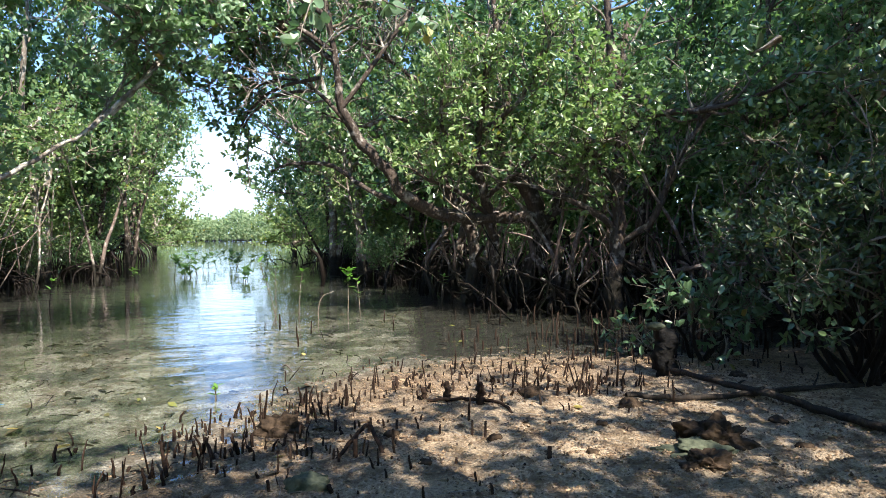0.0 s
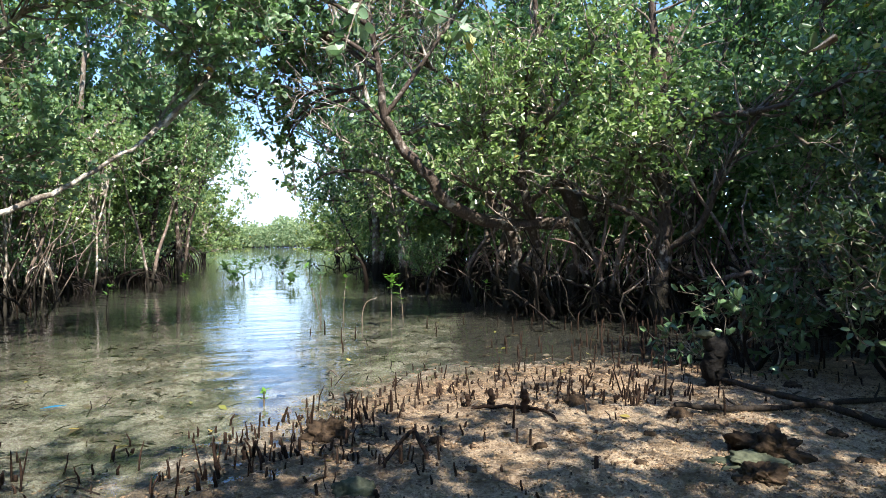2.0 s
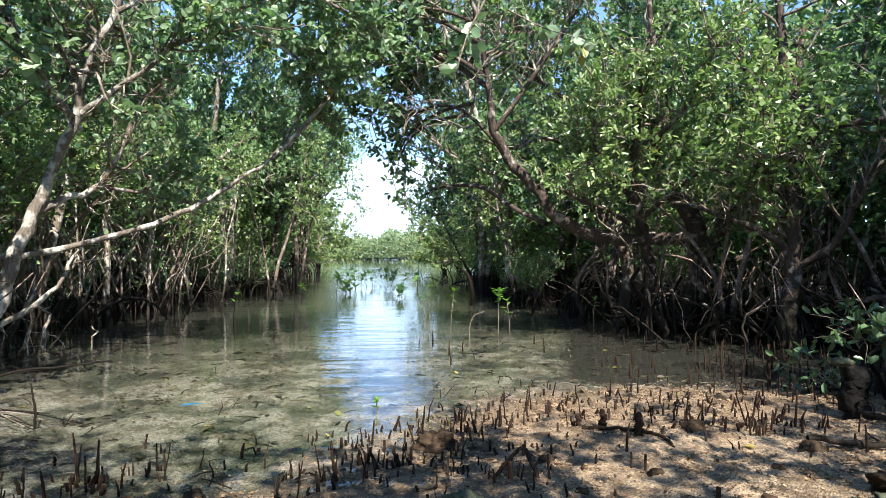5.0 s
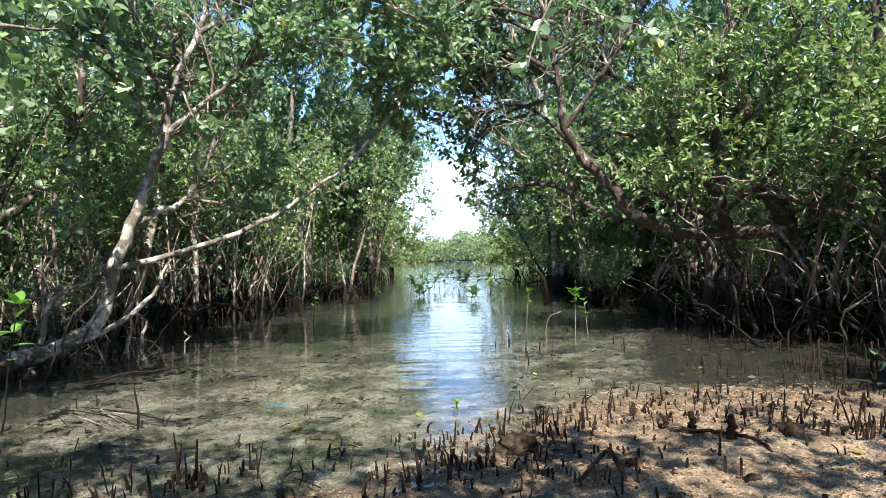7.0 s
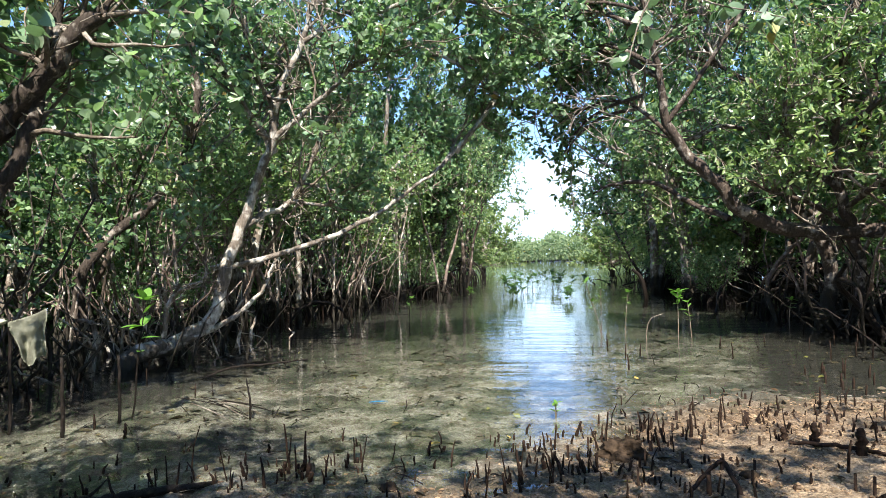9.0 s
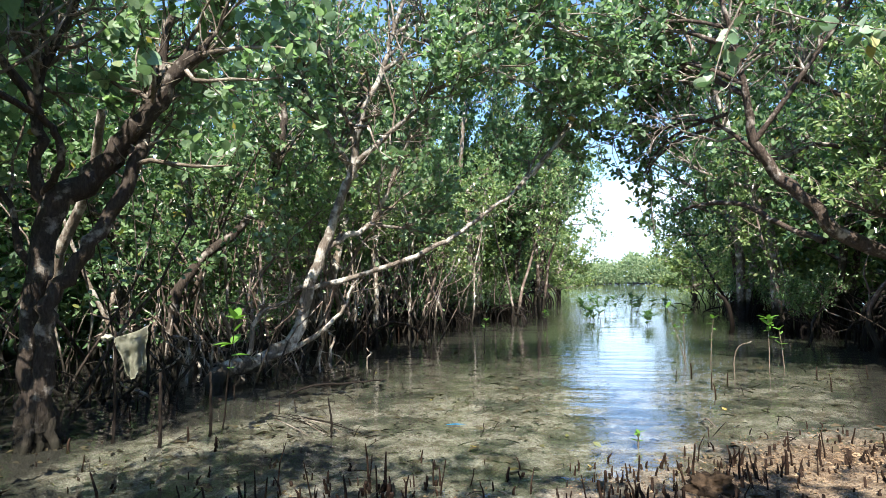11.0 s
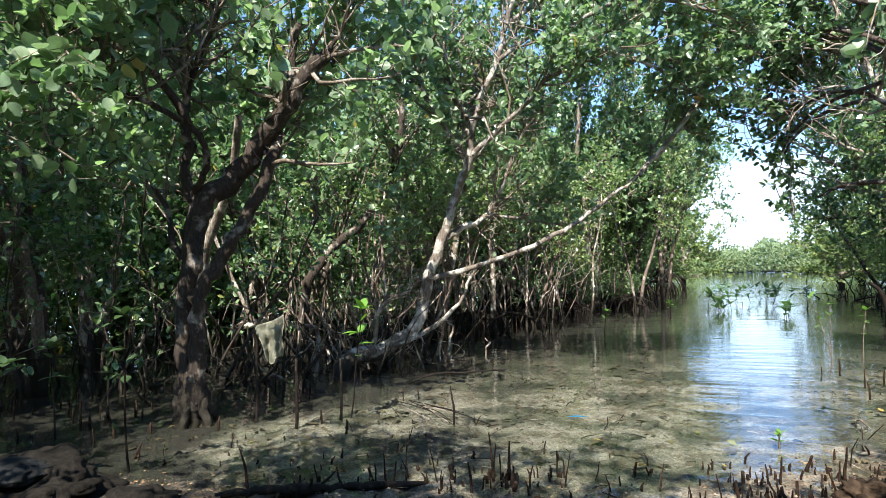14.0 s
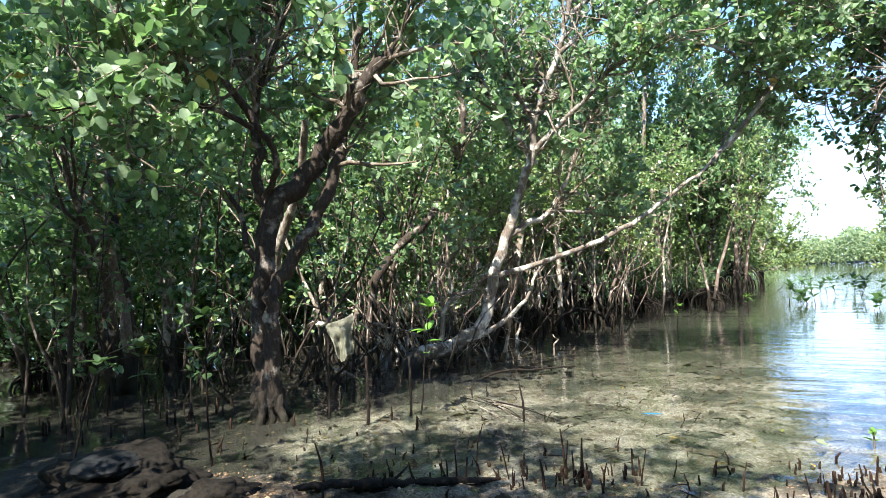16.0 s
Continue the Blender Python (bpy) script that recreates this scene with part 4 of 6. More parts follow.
TREE_T = [[(-9.61, 1.72, -0.02, 0.09), (-9.62, 1.69, 0.67, 0.075), (-9.63, 1.61, 1.3, 0.07), (-9.65, 1.52, 1.84, 0.06), (-9.66, 1.45, 2.38, 0.05), (-9.66, 1.43, 3.08, 0.045), (-9.69, 1.25, 3.77, 0.035), (-9.72, 1.06, 4.44, 0.02)]]
for rows, seed, bark, label in ((TREE_P, 16, BARK_PALE, "straight pale-barked mangrove trunk deep among the undergrowth"), (TREE_S, 17, BARK_SHADED, "sloping grey mangrove trunk behind a leaning tree"), (TREE_T, 18, BARK_PINK, "thin crooked brown mangrove trunk in dark undergrowth")):
    hero_tree("mangrove_tree", label, rows, rows[0][0][:2], seed, bark, LEAF, 8, [(0.55, 16)], bared=(0,), open_side=(0.9, -0.4), floor=2.6, seconds=6, length=1.3, gap=0.13, per=9, leaf_len=0.12)

rng_t = np.random.default_rng(5)
KINDS = {
    "tall": make_tree(21, 8.2, 2, 2.2, LEAF, BARK, 11, 7, 0.16, 7, 0.15, 0, second_len=1.25, first=0.36),
    "tall2": make_tree(22, 7.6, 3, 1.9, LEAF, BARK_RED, 8, 6, 0.16, 7, 0.15, 0, second_len=1.2, r0=0.085, first=0.24, floor=1.5),
    "stilt": make_tree(23, 7.4, 2, 2.2, LEAF, BARK_RED, 11, 7, 0.16, 7, 0.15, 34, second_len=1.3, first=0.22, floor=1.55),
    "low": make_tree(24, 3.4, 4, 1.3, LEAF, BARK_RED, 7, 5, 0.13, 8, 0.11, 26, first=0.34, lean=0.4, r0=0.05, second_len=0.8, root_h=0.5, floor=0.9),
    "slim": make_tree(27, 6.4, 2, 1.3, LEAF_BRIGHT, BARK_PINK, 5, 4, 0.16, 7, 0.12, 16, second_len=0.9, first=0.36, floor=1.75, r0=0.055, root_h=0.5, lean=0.22),
    "overhead": make_tree(26, 9.0, 2, 3.2, LEAF, BARK_RED, 10, 7, 0.2, 7, 0.17, 0, second_len=1.5, first=0.52),
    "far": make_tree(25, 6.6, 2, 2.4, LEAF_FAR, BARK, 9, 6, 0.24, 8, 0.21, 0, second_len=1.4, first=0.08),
}
SPOTS = [
    # left bank, from beside the camera to the far reach
    (-12.3, 3.0, "tall", 1.0), (-9.7, 1.6, "tall2", 0.9), (-11.3, 6.2, "tall2", 1.0), (-10.6, 9.6, "tall", 0.95), (-11.4, 13.0, "stilt", 0.95),
    (-14.0, 16.6, "tall", 1.0), (-13.0, 22.8, "stilt", 1.15), (-11.4, 22.6, "overhead", 0.8), (-14.0, 20.2, "tall2", 1.25), (-15.8, 31.0, "stilt", 1.3), (-19.0, 41.0, "far", 1.1), (-15.2, 25.5, "tall2", 1.0), (-13.6, 10.6, "tall2", 1.05), (-14.8, 5.6, "tall", 1.05),
    (-14.6, 0.4, "tall2", 1.0), (-17.5, 2.6, "tall", 1.1), 
    (-16.6, 30.5, "tall", 1.0), (-19.5, 36.5, "far", 1.0),
    (-22.0, 43.5, "far", 1.05), (-26.5, 53.0, "far", 1.1), (-33.0, 67.0, "far", 1.1), (-20.5, 28.0, "far", 1.15), (-24.0, 35.0, "far", 1.2), (-29.5, 46.0, "far", 1.2), (-37.5, 60.0, "far", 1.2),
    (-12.6, 17.2, "low", 0.62), (-12.2, 20.6, "low", 0.8), (-10.2, 7.3, "low", 0.8),
    (-11.0, 0.9, "low", 0.95), (-13.2, 2.0, "low", 1.0), (-12.8, 7.8, "low", 1.0), (-14.0, 24.0, "low", 0.9),
    (-12.0, 14.2, "slim", 1.0), (-10.6, 13.4, "slim", 0.8), (-11.4, 15.9, "slim", 1.1), (-10.7, 19.0, "slim", 1.0), (-11.0, 9.8, "slim", 0.9), (-11.0, 11.3, "slim", 1.0), (-10.8, 8.6, "slim", 0.85), (-9.9, 6.9, "slim", 0.8), (-12.4, 18.3, "low", 0.5), (-12.4, 19.0, "tall", 1.2),
    # right bank
    (-2.2, 19.4, "slim", 0.9), (0.7, 15.6, "slim", 1.0), (1.5, 14.3, "slim", 0.9), (2.5, 12.3, "slim", 1.0), (3.7, 12.4, "slim", 0.9), (4.7, 11.4, "slim", 1.0),
    (0.2, 16.6, "stilt", 1.2), (-1.2, 19.6, "stilt", 1.12), (-2.2, 23.4, "stilt", 1.2), (-4.3, 26.8, "stilt", 1.25), (-6.4, 33.5, "tall2", 1.3), (-10.2, 42.0, "far", 1.05), (-10.8, 49.5, "far", 1.05), (-14.9, 62.0, "far", 1.1),
    (4.6, 15.2, "stilt", 1.05), (2.6, 18.6, "tall", 1.25), (0.8, 23.0, "tall2", 1.4), (-1.0, 29.0, "far", 1.15), (-4.5, 38.0, "far", 1.2), (-8.0, 48.0, "far", 1.25),
    (6.3, 11.8, "stilt", 1.0), (7.6, 9.2, "stilt", 1.0), (8.0, 13.6, "tall", 1.1), (10.6, 10.4, "stilt", 1.1), (5.6, 8.6, "low", 0.85),
    (-2.6, 20.6, "tall", 1.3), (-4.2, 24.6, "tall", 1.35), (-1.5, 18.0, "low", 0.75), (-3.1, 22.2, "low", 0.8), (-4.4, 26.0, "low", 0.85), (6.8, 12.6, "low", 1.1), (1.4, 17.4, "low", 1.1), (8.6, 11.2, "low", 1.1),
    # unseen wood behind and beside the camera, placed so its shade falls on the bank
    (-5.0, -8.6, "tall2", 1.0), (2.3, -0.5, "overhead", 0.9), (0.5, -1.5, "overhead", 0.9), (-1.7, -1.1, "overhead", 0.75), (-5.2, -2.6, "overhead", 0.75), (-8.0, -0.9, "overhead", 0.8), (7.4, 4.8, "overhead", 0.9), (-4.7, -1.7, "low", 1.15), (-3.0, -4.7, "tall", 0.95), (6.2, 2.2, "overhead", 0.85), (5.0, 0.5, "overhead", 0.55), (5.4, 1.0, "stilt", 0.95), (8.4, 5.2, "tall", 1.25), (10.6, 7.2, "tall", 1.2),
]
plant(KINDS, SPOTS, rng_t)


def shrub(name, label, seed, stems, height, spread, leaf, leaf_len, per, gap, n_limb=4, ratio=0.5):
    rng = np.random.default_rng(seed)
    top = thing(name, label, "shrub")
    limbs = []
    for s in range(stems):
        a = rng.uniform(0, 2 * np.pi)
        d = np.array([np.cos(a) * rng.uniform(0.2, 1.1) * spread, np.sin(a) * rng.uniform(0.2, 1.1) * spread, 1.0])
        g = spline(grow(rng, (rng.normal(0, 0.1), rng.normal(0, 0.1), -0.06), d, height * rng.uniform(0.7, 1.15), 0.028, 0.008, 7, 0.16, 0.02), 2)
        wood0 = Buf()
        tube(wood0, g[:, :3], g[:, 3], 6, rng, 0.06)
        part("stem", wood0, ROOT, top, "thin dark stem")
        limbs.append((g, 0.5, n_limb))
    w, l = crown_of(rng, limbs, n_limb, height * 0.4, gap, per, leaf_len, leaf, ratio=ratio, twig=0.3, radius=0.014)
    part("branchwork", w, TWIG, top, "fine dark twigs", "stuff")
    part("crown", l, leaf, top, "dark glossy pointed leaves", "stuff")
    return top


bank_shrub = shrub("mangrove_shrub", "dense dark green mangrove shrub leaning over the bank", 31, 15, 1.9, 1.0, LEAF_SHADED, 0.075, 10, 0.11, 6)
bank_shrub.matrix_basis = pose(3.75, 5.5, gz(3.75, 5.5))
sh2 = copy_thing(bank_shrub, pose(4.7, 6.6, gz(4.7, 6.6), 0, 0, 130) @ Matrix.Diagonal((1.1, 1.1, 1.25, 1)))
low_shrub = shrub("mangrove_shrub", "low mangrove shrub with broad upturned glossy leaves", 33, 8, 0.9, 0.95, LEAF_BROAD, 0.115, 4, 0.14, 4, 0.5)
low_shrub.matrix_basis = pose(2.8, 6.75, gz(2.8, 6.75))


def deep_woods(name, seed, line, depth, top, n, size, trunks):
    """The uncounted wood behind the front trees: thin trunks and masses of leaves."""
    rng = np.random.default_rng(seed)
    line = np.array(line, float)
    p = spline(line, 8)
    u = rng.uniform(0, len(p) - 1.001, n)
    i = u.astype(int)
    xy = p[i] * (1 - (u - i))[:, None] + p[i + 1] * (u - i)[:, None] + rng.normal(0, depth, (n, 2))
    hmax = np.array([top * (0.86 + 0.28 * noise.noise((a * 0.35, b * 0.35, 2.0))) for a, b in xy])
    z = hmax * rng.uniform(0.02, 1, n) ** 1.05
    leaves = Buf()
    # leaves gather in clumps with gaps between
    clump = np.array([noise.noise((a * 0.9, b * 0.9, c * 0.9)) for (a, b), c in zip(xy, z)])
    keep = clump > rng.normal(-0.30, 0.16, n)
    pos = np.column_stack([xy, z])[keep]
    m = len(pos)
    add_leaves(leaves, pos, rng.normal(0, 1, (m, 3)), unit(rng.normal(0, 0.6, (m, 3)) + [0, 0, 0.8]), size * rng.uniform(0.6, 1.2, m), 0.62, True)
    ob = part(name, leaves, LEAF, label="deep green wood of crowded mangroves behind the bank", kind="stuff")
    tagged(ob, category="trees")
    wood = Buf()
    for _ in range(trunks):
        k = int(rng.integers(len(p)))
        x, y = p[k] + rng.normal(0, depth * 1.2, 2)
        g = grow(rng, (x, y, -0.3), (rng.normal(0, 0.15), rng.normal(0, 0.15), 1), top * rng.uniform(0.5, 0.9), rng.uniform(0.03, 0.08), 0.02, 6, 0.09, 0.05)
        tube(wood, g[:, :3], g[:, 3], 5, cap=False)
    ob = part(name + "_trunks", wood, BARK, label="crowded thin pale mangrove trunks", kind="stuff")
    tagged(ob, category="trees")


deep_woods("left_wood", 61, [(-24, -9), (-23, 2), (-22.5, 12), (-22, 22), (-27, 36), (-36, 52)], 2.0, 10.5, 54000, 0.46, 150)
deep_woods("near_left_wood", 74, [(-17, -2), (-16.4, 4), (-15.6, 9), (-15.6, 15), (-17.5, 24)], 1.1, 9.6, 20000, 0.3, 40)
deep_woods("rear_wood", 66, [(17, 4), (14, -7), (4, -13), (-8, -14), (-20, -12), (-24, -8)], 1.8, 10.0, 24000, 0.4, 60)
deep_woods("right_wood", 62, [(17, 3), (14, 12), (9, 20), (4.5, 28), (0.5, 38), (-6, 54)], 2.0, 10.5, 60000, 0.46, 120)


def bank_thicket(name, seed, line, n, top, size, leaf=None, lowest=0.75, depth=0.55):
    """Low leafy growth that closes the far reaches of a bank down to the water."""
    rng = np.random.default_rng(seed)
    p = spline(np.array(line, float), 8)
    u = (len(p) - 1.001) * rng.uniform(0, 1, n) ** 1.3
    i = u.astype(int)
    xy = p[i] * (1 - (u - i))[:, None] + p[i + 1] * (u - i)[:, None] + rng.normal(0, depth, (n, 2)) * (1 + u / len(p))[:, None]
    hm = np.array([top * (0.75 + 0.5 * noise.noise((a * 0.6, b * 0.6, 7.0))) for a, b in xy])
    low = np.where(xy[:, 1] < 45, rng.uniform(lowest, lowest * 2.1, n), 0.08)
    z = low + hm * rng.uniform(0, 1, n)
    keep = np.array([noise.noise((a * 1.4, b * 1.4, c * 1.4)) for (a, b), c in zip(xy, z)]) > rng.normal(-0.2 if leaf is None else -0.42, 0.15, n)
    pos = np.column_stack([xy, z])[keep]
    m = len(pos)
    leaves = Buf()
    add_leaves(leaves, pos, rng.normal(0, 1, (m, 3)), unit(rng.normal(0, 0.6, (m, 3)) + [0, -0.2, 0.8]), size * rng.uniform(0.6, 1.2, m), 0.6, True)
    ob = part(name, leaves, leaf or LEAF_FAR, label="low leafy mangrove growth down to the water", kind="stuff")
    tagged(ob, category="bushes")


bank_thicket("right_bank_growth", 67, [(-1.4, 19.5), (-2.6, 23.0), (-4.4, 28.5), (-7.0, 36.0), (-11.2, 48.0), (-16.2, 66.0), (-27.0, 112.0)], 32000, 3.2, 0.15)
bank_thicket("left_bank_growth", 68, [(-12.8, 17.0), (-13.4, 21.5), (-15.4, 27.0), (-18.6, 36.0), (-24.0, 51.0), (-33.0, 73.0), (-47.0, 106.0)], 32000, 3.0, 0.15)

bank_thicket("left_undergrowth", 69, [(-15.5, -6.0), (-15.6, -1.0), (-16.0, 4.0), (-15.6, 9.0), (-15.8, 14.0)], 30000, 4.4, 0.25, LEAF, 0.05, 0.8)
bank_thicket("right_undergrowth", 70, [(12.5, 6.0), (10.6, 11.6), (7.6, 15.4), (4.4, 19.4), (2.0, 24.0)], 28000, 4.4, 0.25, LEAF, 0.05, 0.8)


bank_thicket("left_brush", 72, [(-10.0, -1.6), (-10.8, 0.6), (-11.2, 2.2), (-11.8, 3.6)], 6000, 1.7, 0.14, LEAF, 0.95, 0.5)


def stem_thicket(name, label, seed, spots, bark, lean=0.45, wander=0.3):
    """Crowded thin stems and aerial roots. spots: x, y, spread x, spread y, count, lowest, highest."""
    rng = np.random.default_rng(seed)
    buf = Buf()
    for x, y, sx, sy, n, lo, hi in spots:
        for _ in range(n):
            h = rng.uniform(lo, hi)
            r = 0.019 * rng.lognormal(0, 0.6) * (0.7 + h * 0.2)
            g = grow(rng, (x + rng.normal(0, sx), y + rng.normal(0, sy), -0.3), (rng.normal(0, lean), rng.normal(0, lean), 1), h + 0.3, r, r * 0.5, 6, wander, 0.05)
            tube(buf, g[:, :3], g[:, 3], 5, rng, 0.06, False)
            if rng.random() < 0.6:
                k = int(rng.integers(2, 6))
                q = grow(rng, g[k, :3], (rng.normal(), rng.normal(), rng.uniform(-0.9, 0.6)), rng.uniform(0.3, 0.9), r * 0.6, r * 0.35, 4, 0.25, -0.1)
                tube(buf, q[:, :3], q[:, 3], 4, rng, 0.0, False)
    ob = part(name, buf, bark, label=label, kind="stuff")
    tagged(ob, category="stems")


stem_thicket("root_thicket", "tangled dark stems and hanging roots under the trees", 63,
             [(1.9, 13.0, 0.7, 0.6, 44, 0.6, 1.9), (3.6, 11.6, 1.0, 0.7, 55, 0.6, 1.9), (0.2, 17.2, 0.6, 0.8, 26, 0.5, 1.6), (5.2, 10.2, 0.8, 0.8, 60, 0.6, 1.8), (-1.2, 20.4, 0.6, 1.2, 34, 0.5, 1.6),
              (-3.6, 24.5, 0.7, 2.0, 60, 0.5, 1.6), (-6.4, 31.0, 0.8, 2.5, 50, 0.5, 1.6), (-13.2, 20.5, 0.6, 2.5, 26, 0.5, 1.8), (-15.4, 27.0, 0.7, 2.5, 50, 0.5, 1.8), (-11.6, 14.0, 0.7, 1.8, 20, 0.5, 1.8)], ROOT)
stem_thicket("brown_thicket", "tangled pinkish-brown stems and arching roots under the trees", 65,
             [(2.2, 13.6, 0.9, 0.8, 50, 0.8, 2.4), (4.2, 12.0, 1.1, 0.8, 55, 0.8, 2.4), (0.8, 15.8, 0.6, 0.8, 22, 0.7, 2.2), (6.0, 10.6, 0.9, 0.8, 50, 0.8, 2.2)], BARK_PINK)


stem_thicket("dry_thicket", "tangled pinkish-brown bare stems and dry roots", 71,
             [(-9.5, 6.5, 0.6, 0.8, 24, 0.6, 1.8), (-10.4, 10.4, 0.5, 2.0, 34, 1.0, 3.2), (-11.6, 15.2, 0.5, 2.0, 18, 1.0, 3.2), (-12.8, 19.5, 0.5, 1.6, 12, 0.8, 2.2)], BARK_PINK, 0.2, 0.2)
stem_thicket("brown_stems", "crowded brown stems with black wet feet", 73,
             [(1.6, 14.2, 0.8, 0.8, 44, 1.2, 2.6), (3.4, 12.4, 1.2, 0.8, 60, 1.2, 2.6), (5.4, 11.0, 1.0, 0.8, 50, 1.2, 2.4), (0.0, 17.6, 0.5, 1.0, 18, 1.0, 2.2), (-9.2, 6.2, 0.7, 0.9, 50, 0.5, 1.8), (-8.5, 4.6, 0.5, 0.6, 30, 0.3, 1.1), (-9.0, 3.0, 0.7, 0.8, 40, 0.4, 1.6)], BARK_MUDDY)


stem_thicket("pale_stems", "slender pale grey stems of crowded young mangroves", 75,
             [(-11.0, 8.6, 0.6, 1.0, 16, 2.2, 5.5), (-11.2, 12.4, 0.6, 1.4, 18, 2.2, 5.5), (-12.2, 17.0, 0.5, 1.6, 14, 2.0, 5.0), (-10.4, 4.6, 0.7, 1.0, 14, 2.0, 4.5), (-12.0, 1.6, 0.8, 1.0, 14, 2.0, 5.0)], BARK, 0.16, 0.13)
stem_thicket("dry_twigs", "low tangle of dry pinkish twigs by a leaning trunk", 76, [(-8.9, 5.7, 0.5, 0.7, 34, 0.4, 1.3), (-8.2, 6.8, 0.4, 0.6, 22, 0.4, 1.2)], BARE)


def stem(rng, x, y, h):
    """One slender pole-like young mangrove."""
    r = rng.uniform(0.012, 0.026) * (0.7 + h * 0.2)
    buf = Buf()
    g = spline(grow(rng, (0, 0, -0.3), (rng.normal(0, 0.2), rng.normal(0, 0.2), 1), h + 0.3, r, r * 0.45, 6, 0.13, 0.05), 2)
    tube(buf, g[:, :3], g[:, 3], 6, rng, 0.06, False)
    top = thing("young_mangrove", "slender pale young mangrove standing in shallow water", "young tree", "slender young mangroves", (x, y, 0))
    # stems nearer than y = 6 get darkened bark in place of understory shade
    part("trunk", buf, (BARK, BARK_PINK, BARK_PINK, BARK_RED)[int(rng.integers(4))] if y > 6 else BARK_SHADED, top)
    wood, leaves = Buf(), Buf()
    foliage(rng, wood, leaves, g, 0.45, 0.3, 0.4, 0.105, 7, 0.55)
    part("branchwork", wood, TWIG, top, "fine grey-brown twigs", "stuff")
    part("crown", leaves, LEAF, top, "sparse oval green leaves", "stuff")


rng_s = np.random.default_rng(64)
for sx, sy, dx, dy, count, lo, hi in ((-10.6, 8.2, 1.0, 2.4, 44, 1.2, 4.6), (-9.4, 3.6, 0.8, 1.2, 22, 0.9, 3.6), (-11.8, 13.5, 0.9, 2.2, 36, 1.0, 4.2), (-9.6, 0.8, 1.0, 0.9, 18, 0.8, 3.2), (-13.0, 19.5, 0.7, 2.6, 22, 0.8, 2.2)):
    for _ in range(count):
        stem(rng_s, sx + rng_s.normal(0, dx), sy + rng_s.normal(0, dy), rng_s.uniform(lo, hi))


# ---- far shore ----
def far_woods():
    rng = np.random.default_rng(77)
    leaves = Buf()
    n = 50000
    ang = rng.uniform(radians(92), radians(150), n)          # angle from +x
    rad = rng.uniform(112, 128, n)
    tops = 3.5 + 0.9 * np.sin(ang * 23 + 2.0) + 0.7 * np.sin(ang * 61) + 0.5 * np.sin(ang * 143 + 1) + 0.4 * rng.standard_normal(n)
    z = 0.35 + tops * rng.uniform(0, 1, n) ** 0.9
    pos = np.stack([np.cos(ang) * rad, np.sin(ang) * rad, z], -1)
    add_leaves(leaves, pos, rng.normal(0, 1, (n, 3)), unit(rng.normal(0, 0.6, (n, 3)) + [0, -0.4, 0.8]), rng.uniform(0.24, 0.5, n) * np.where(rad > 118, 1.7, 1.0), 0.8, True)
    ob = part("far_mangroves", leaves, LEAF_SHORE_HAZY, label="low bright green mangroves on the far shore", kind="stuff")
    tagged(ob, category="trees")


far_woods()


# ---- root pegs ----
def peg_mesh(seed, h, r, bend, blunt):
    rng = np.random.default_rng(seed)
    k = 7
    t = np.linspace(0, 1, k)
    pts = np.stack([bend * t ** 1.6 * h + rng.normal(0, 0.004, k), rng.normal(0, 0.004, k), -0.06 + t * (h + 0.06)], -1)
    rad = r * (1.15 - (0.25 if blunt else 0.6) * t) * (1 + rng.normal(0, 0.06, k))
    buf = Buf()
    tube(buf, pts, rad, 6, rng, 0.09)
    return buf.mesh("root_peg", PEG)


PEGS = [peg_mesh(41, 0.16, 0.015, 0.1, False), peg_mesh(42, 0.13, 0.017, -0.22, True), peg_mesh(43, 0.21, 0.014, 0.06, False), peg_mesh(44, 0.10, 0.020, 0.3, True),
        peg_mesh(45, 0.25, 0.012, -0.1, False), peg_mesh(46, 0.07, 0.018, 0.15, True)]
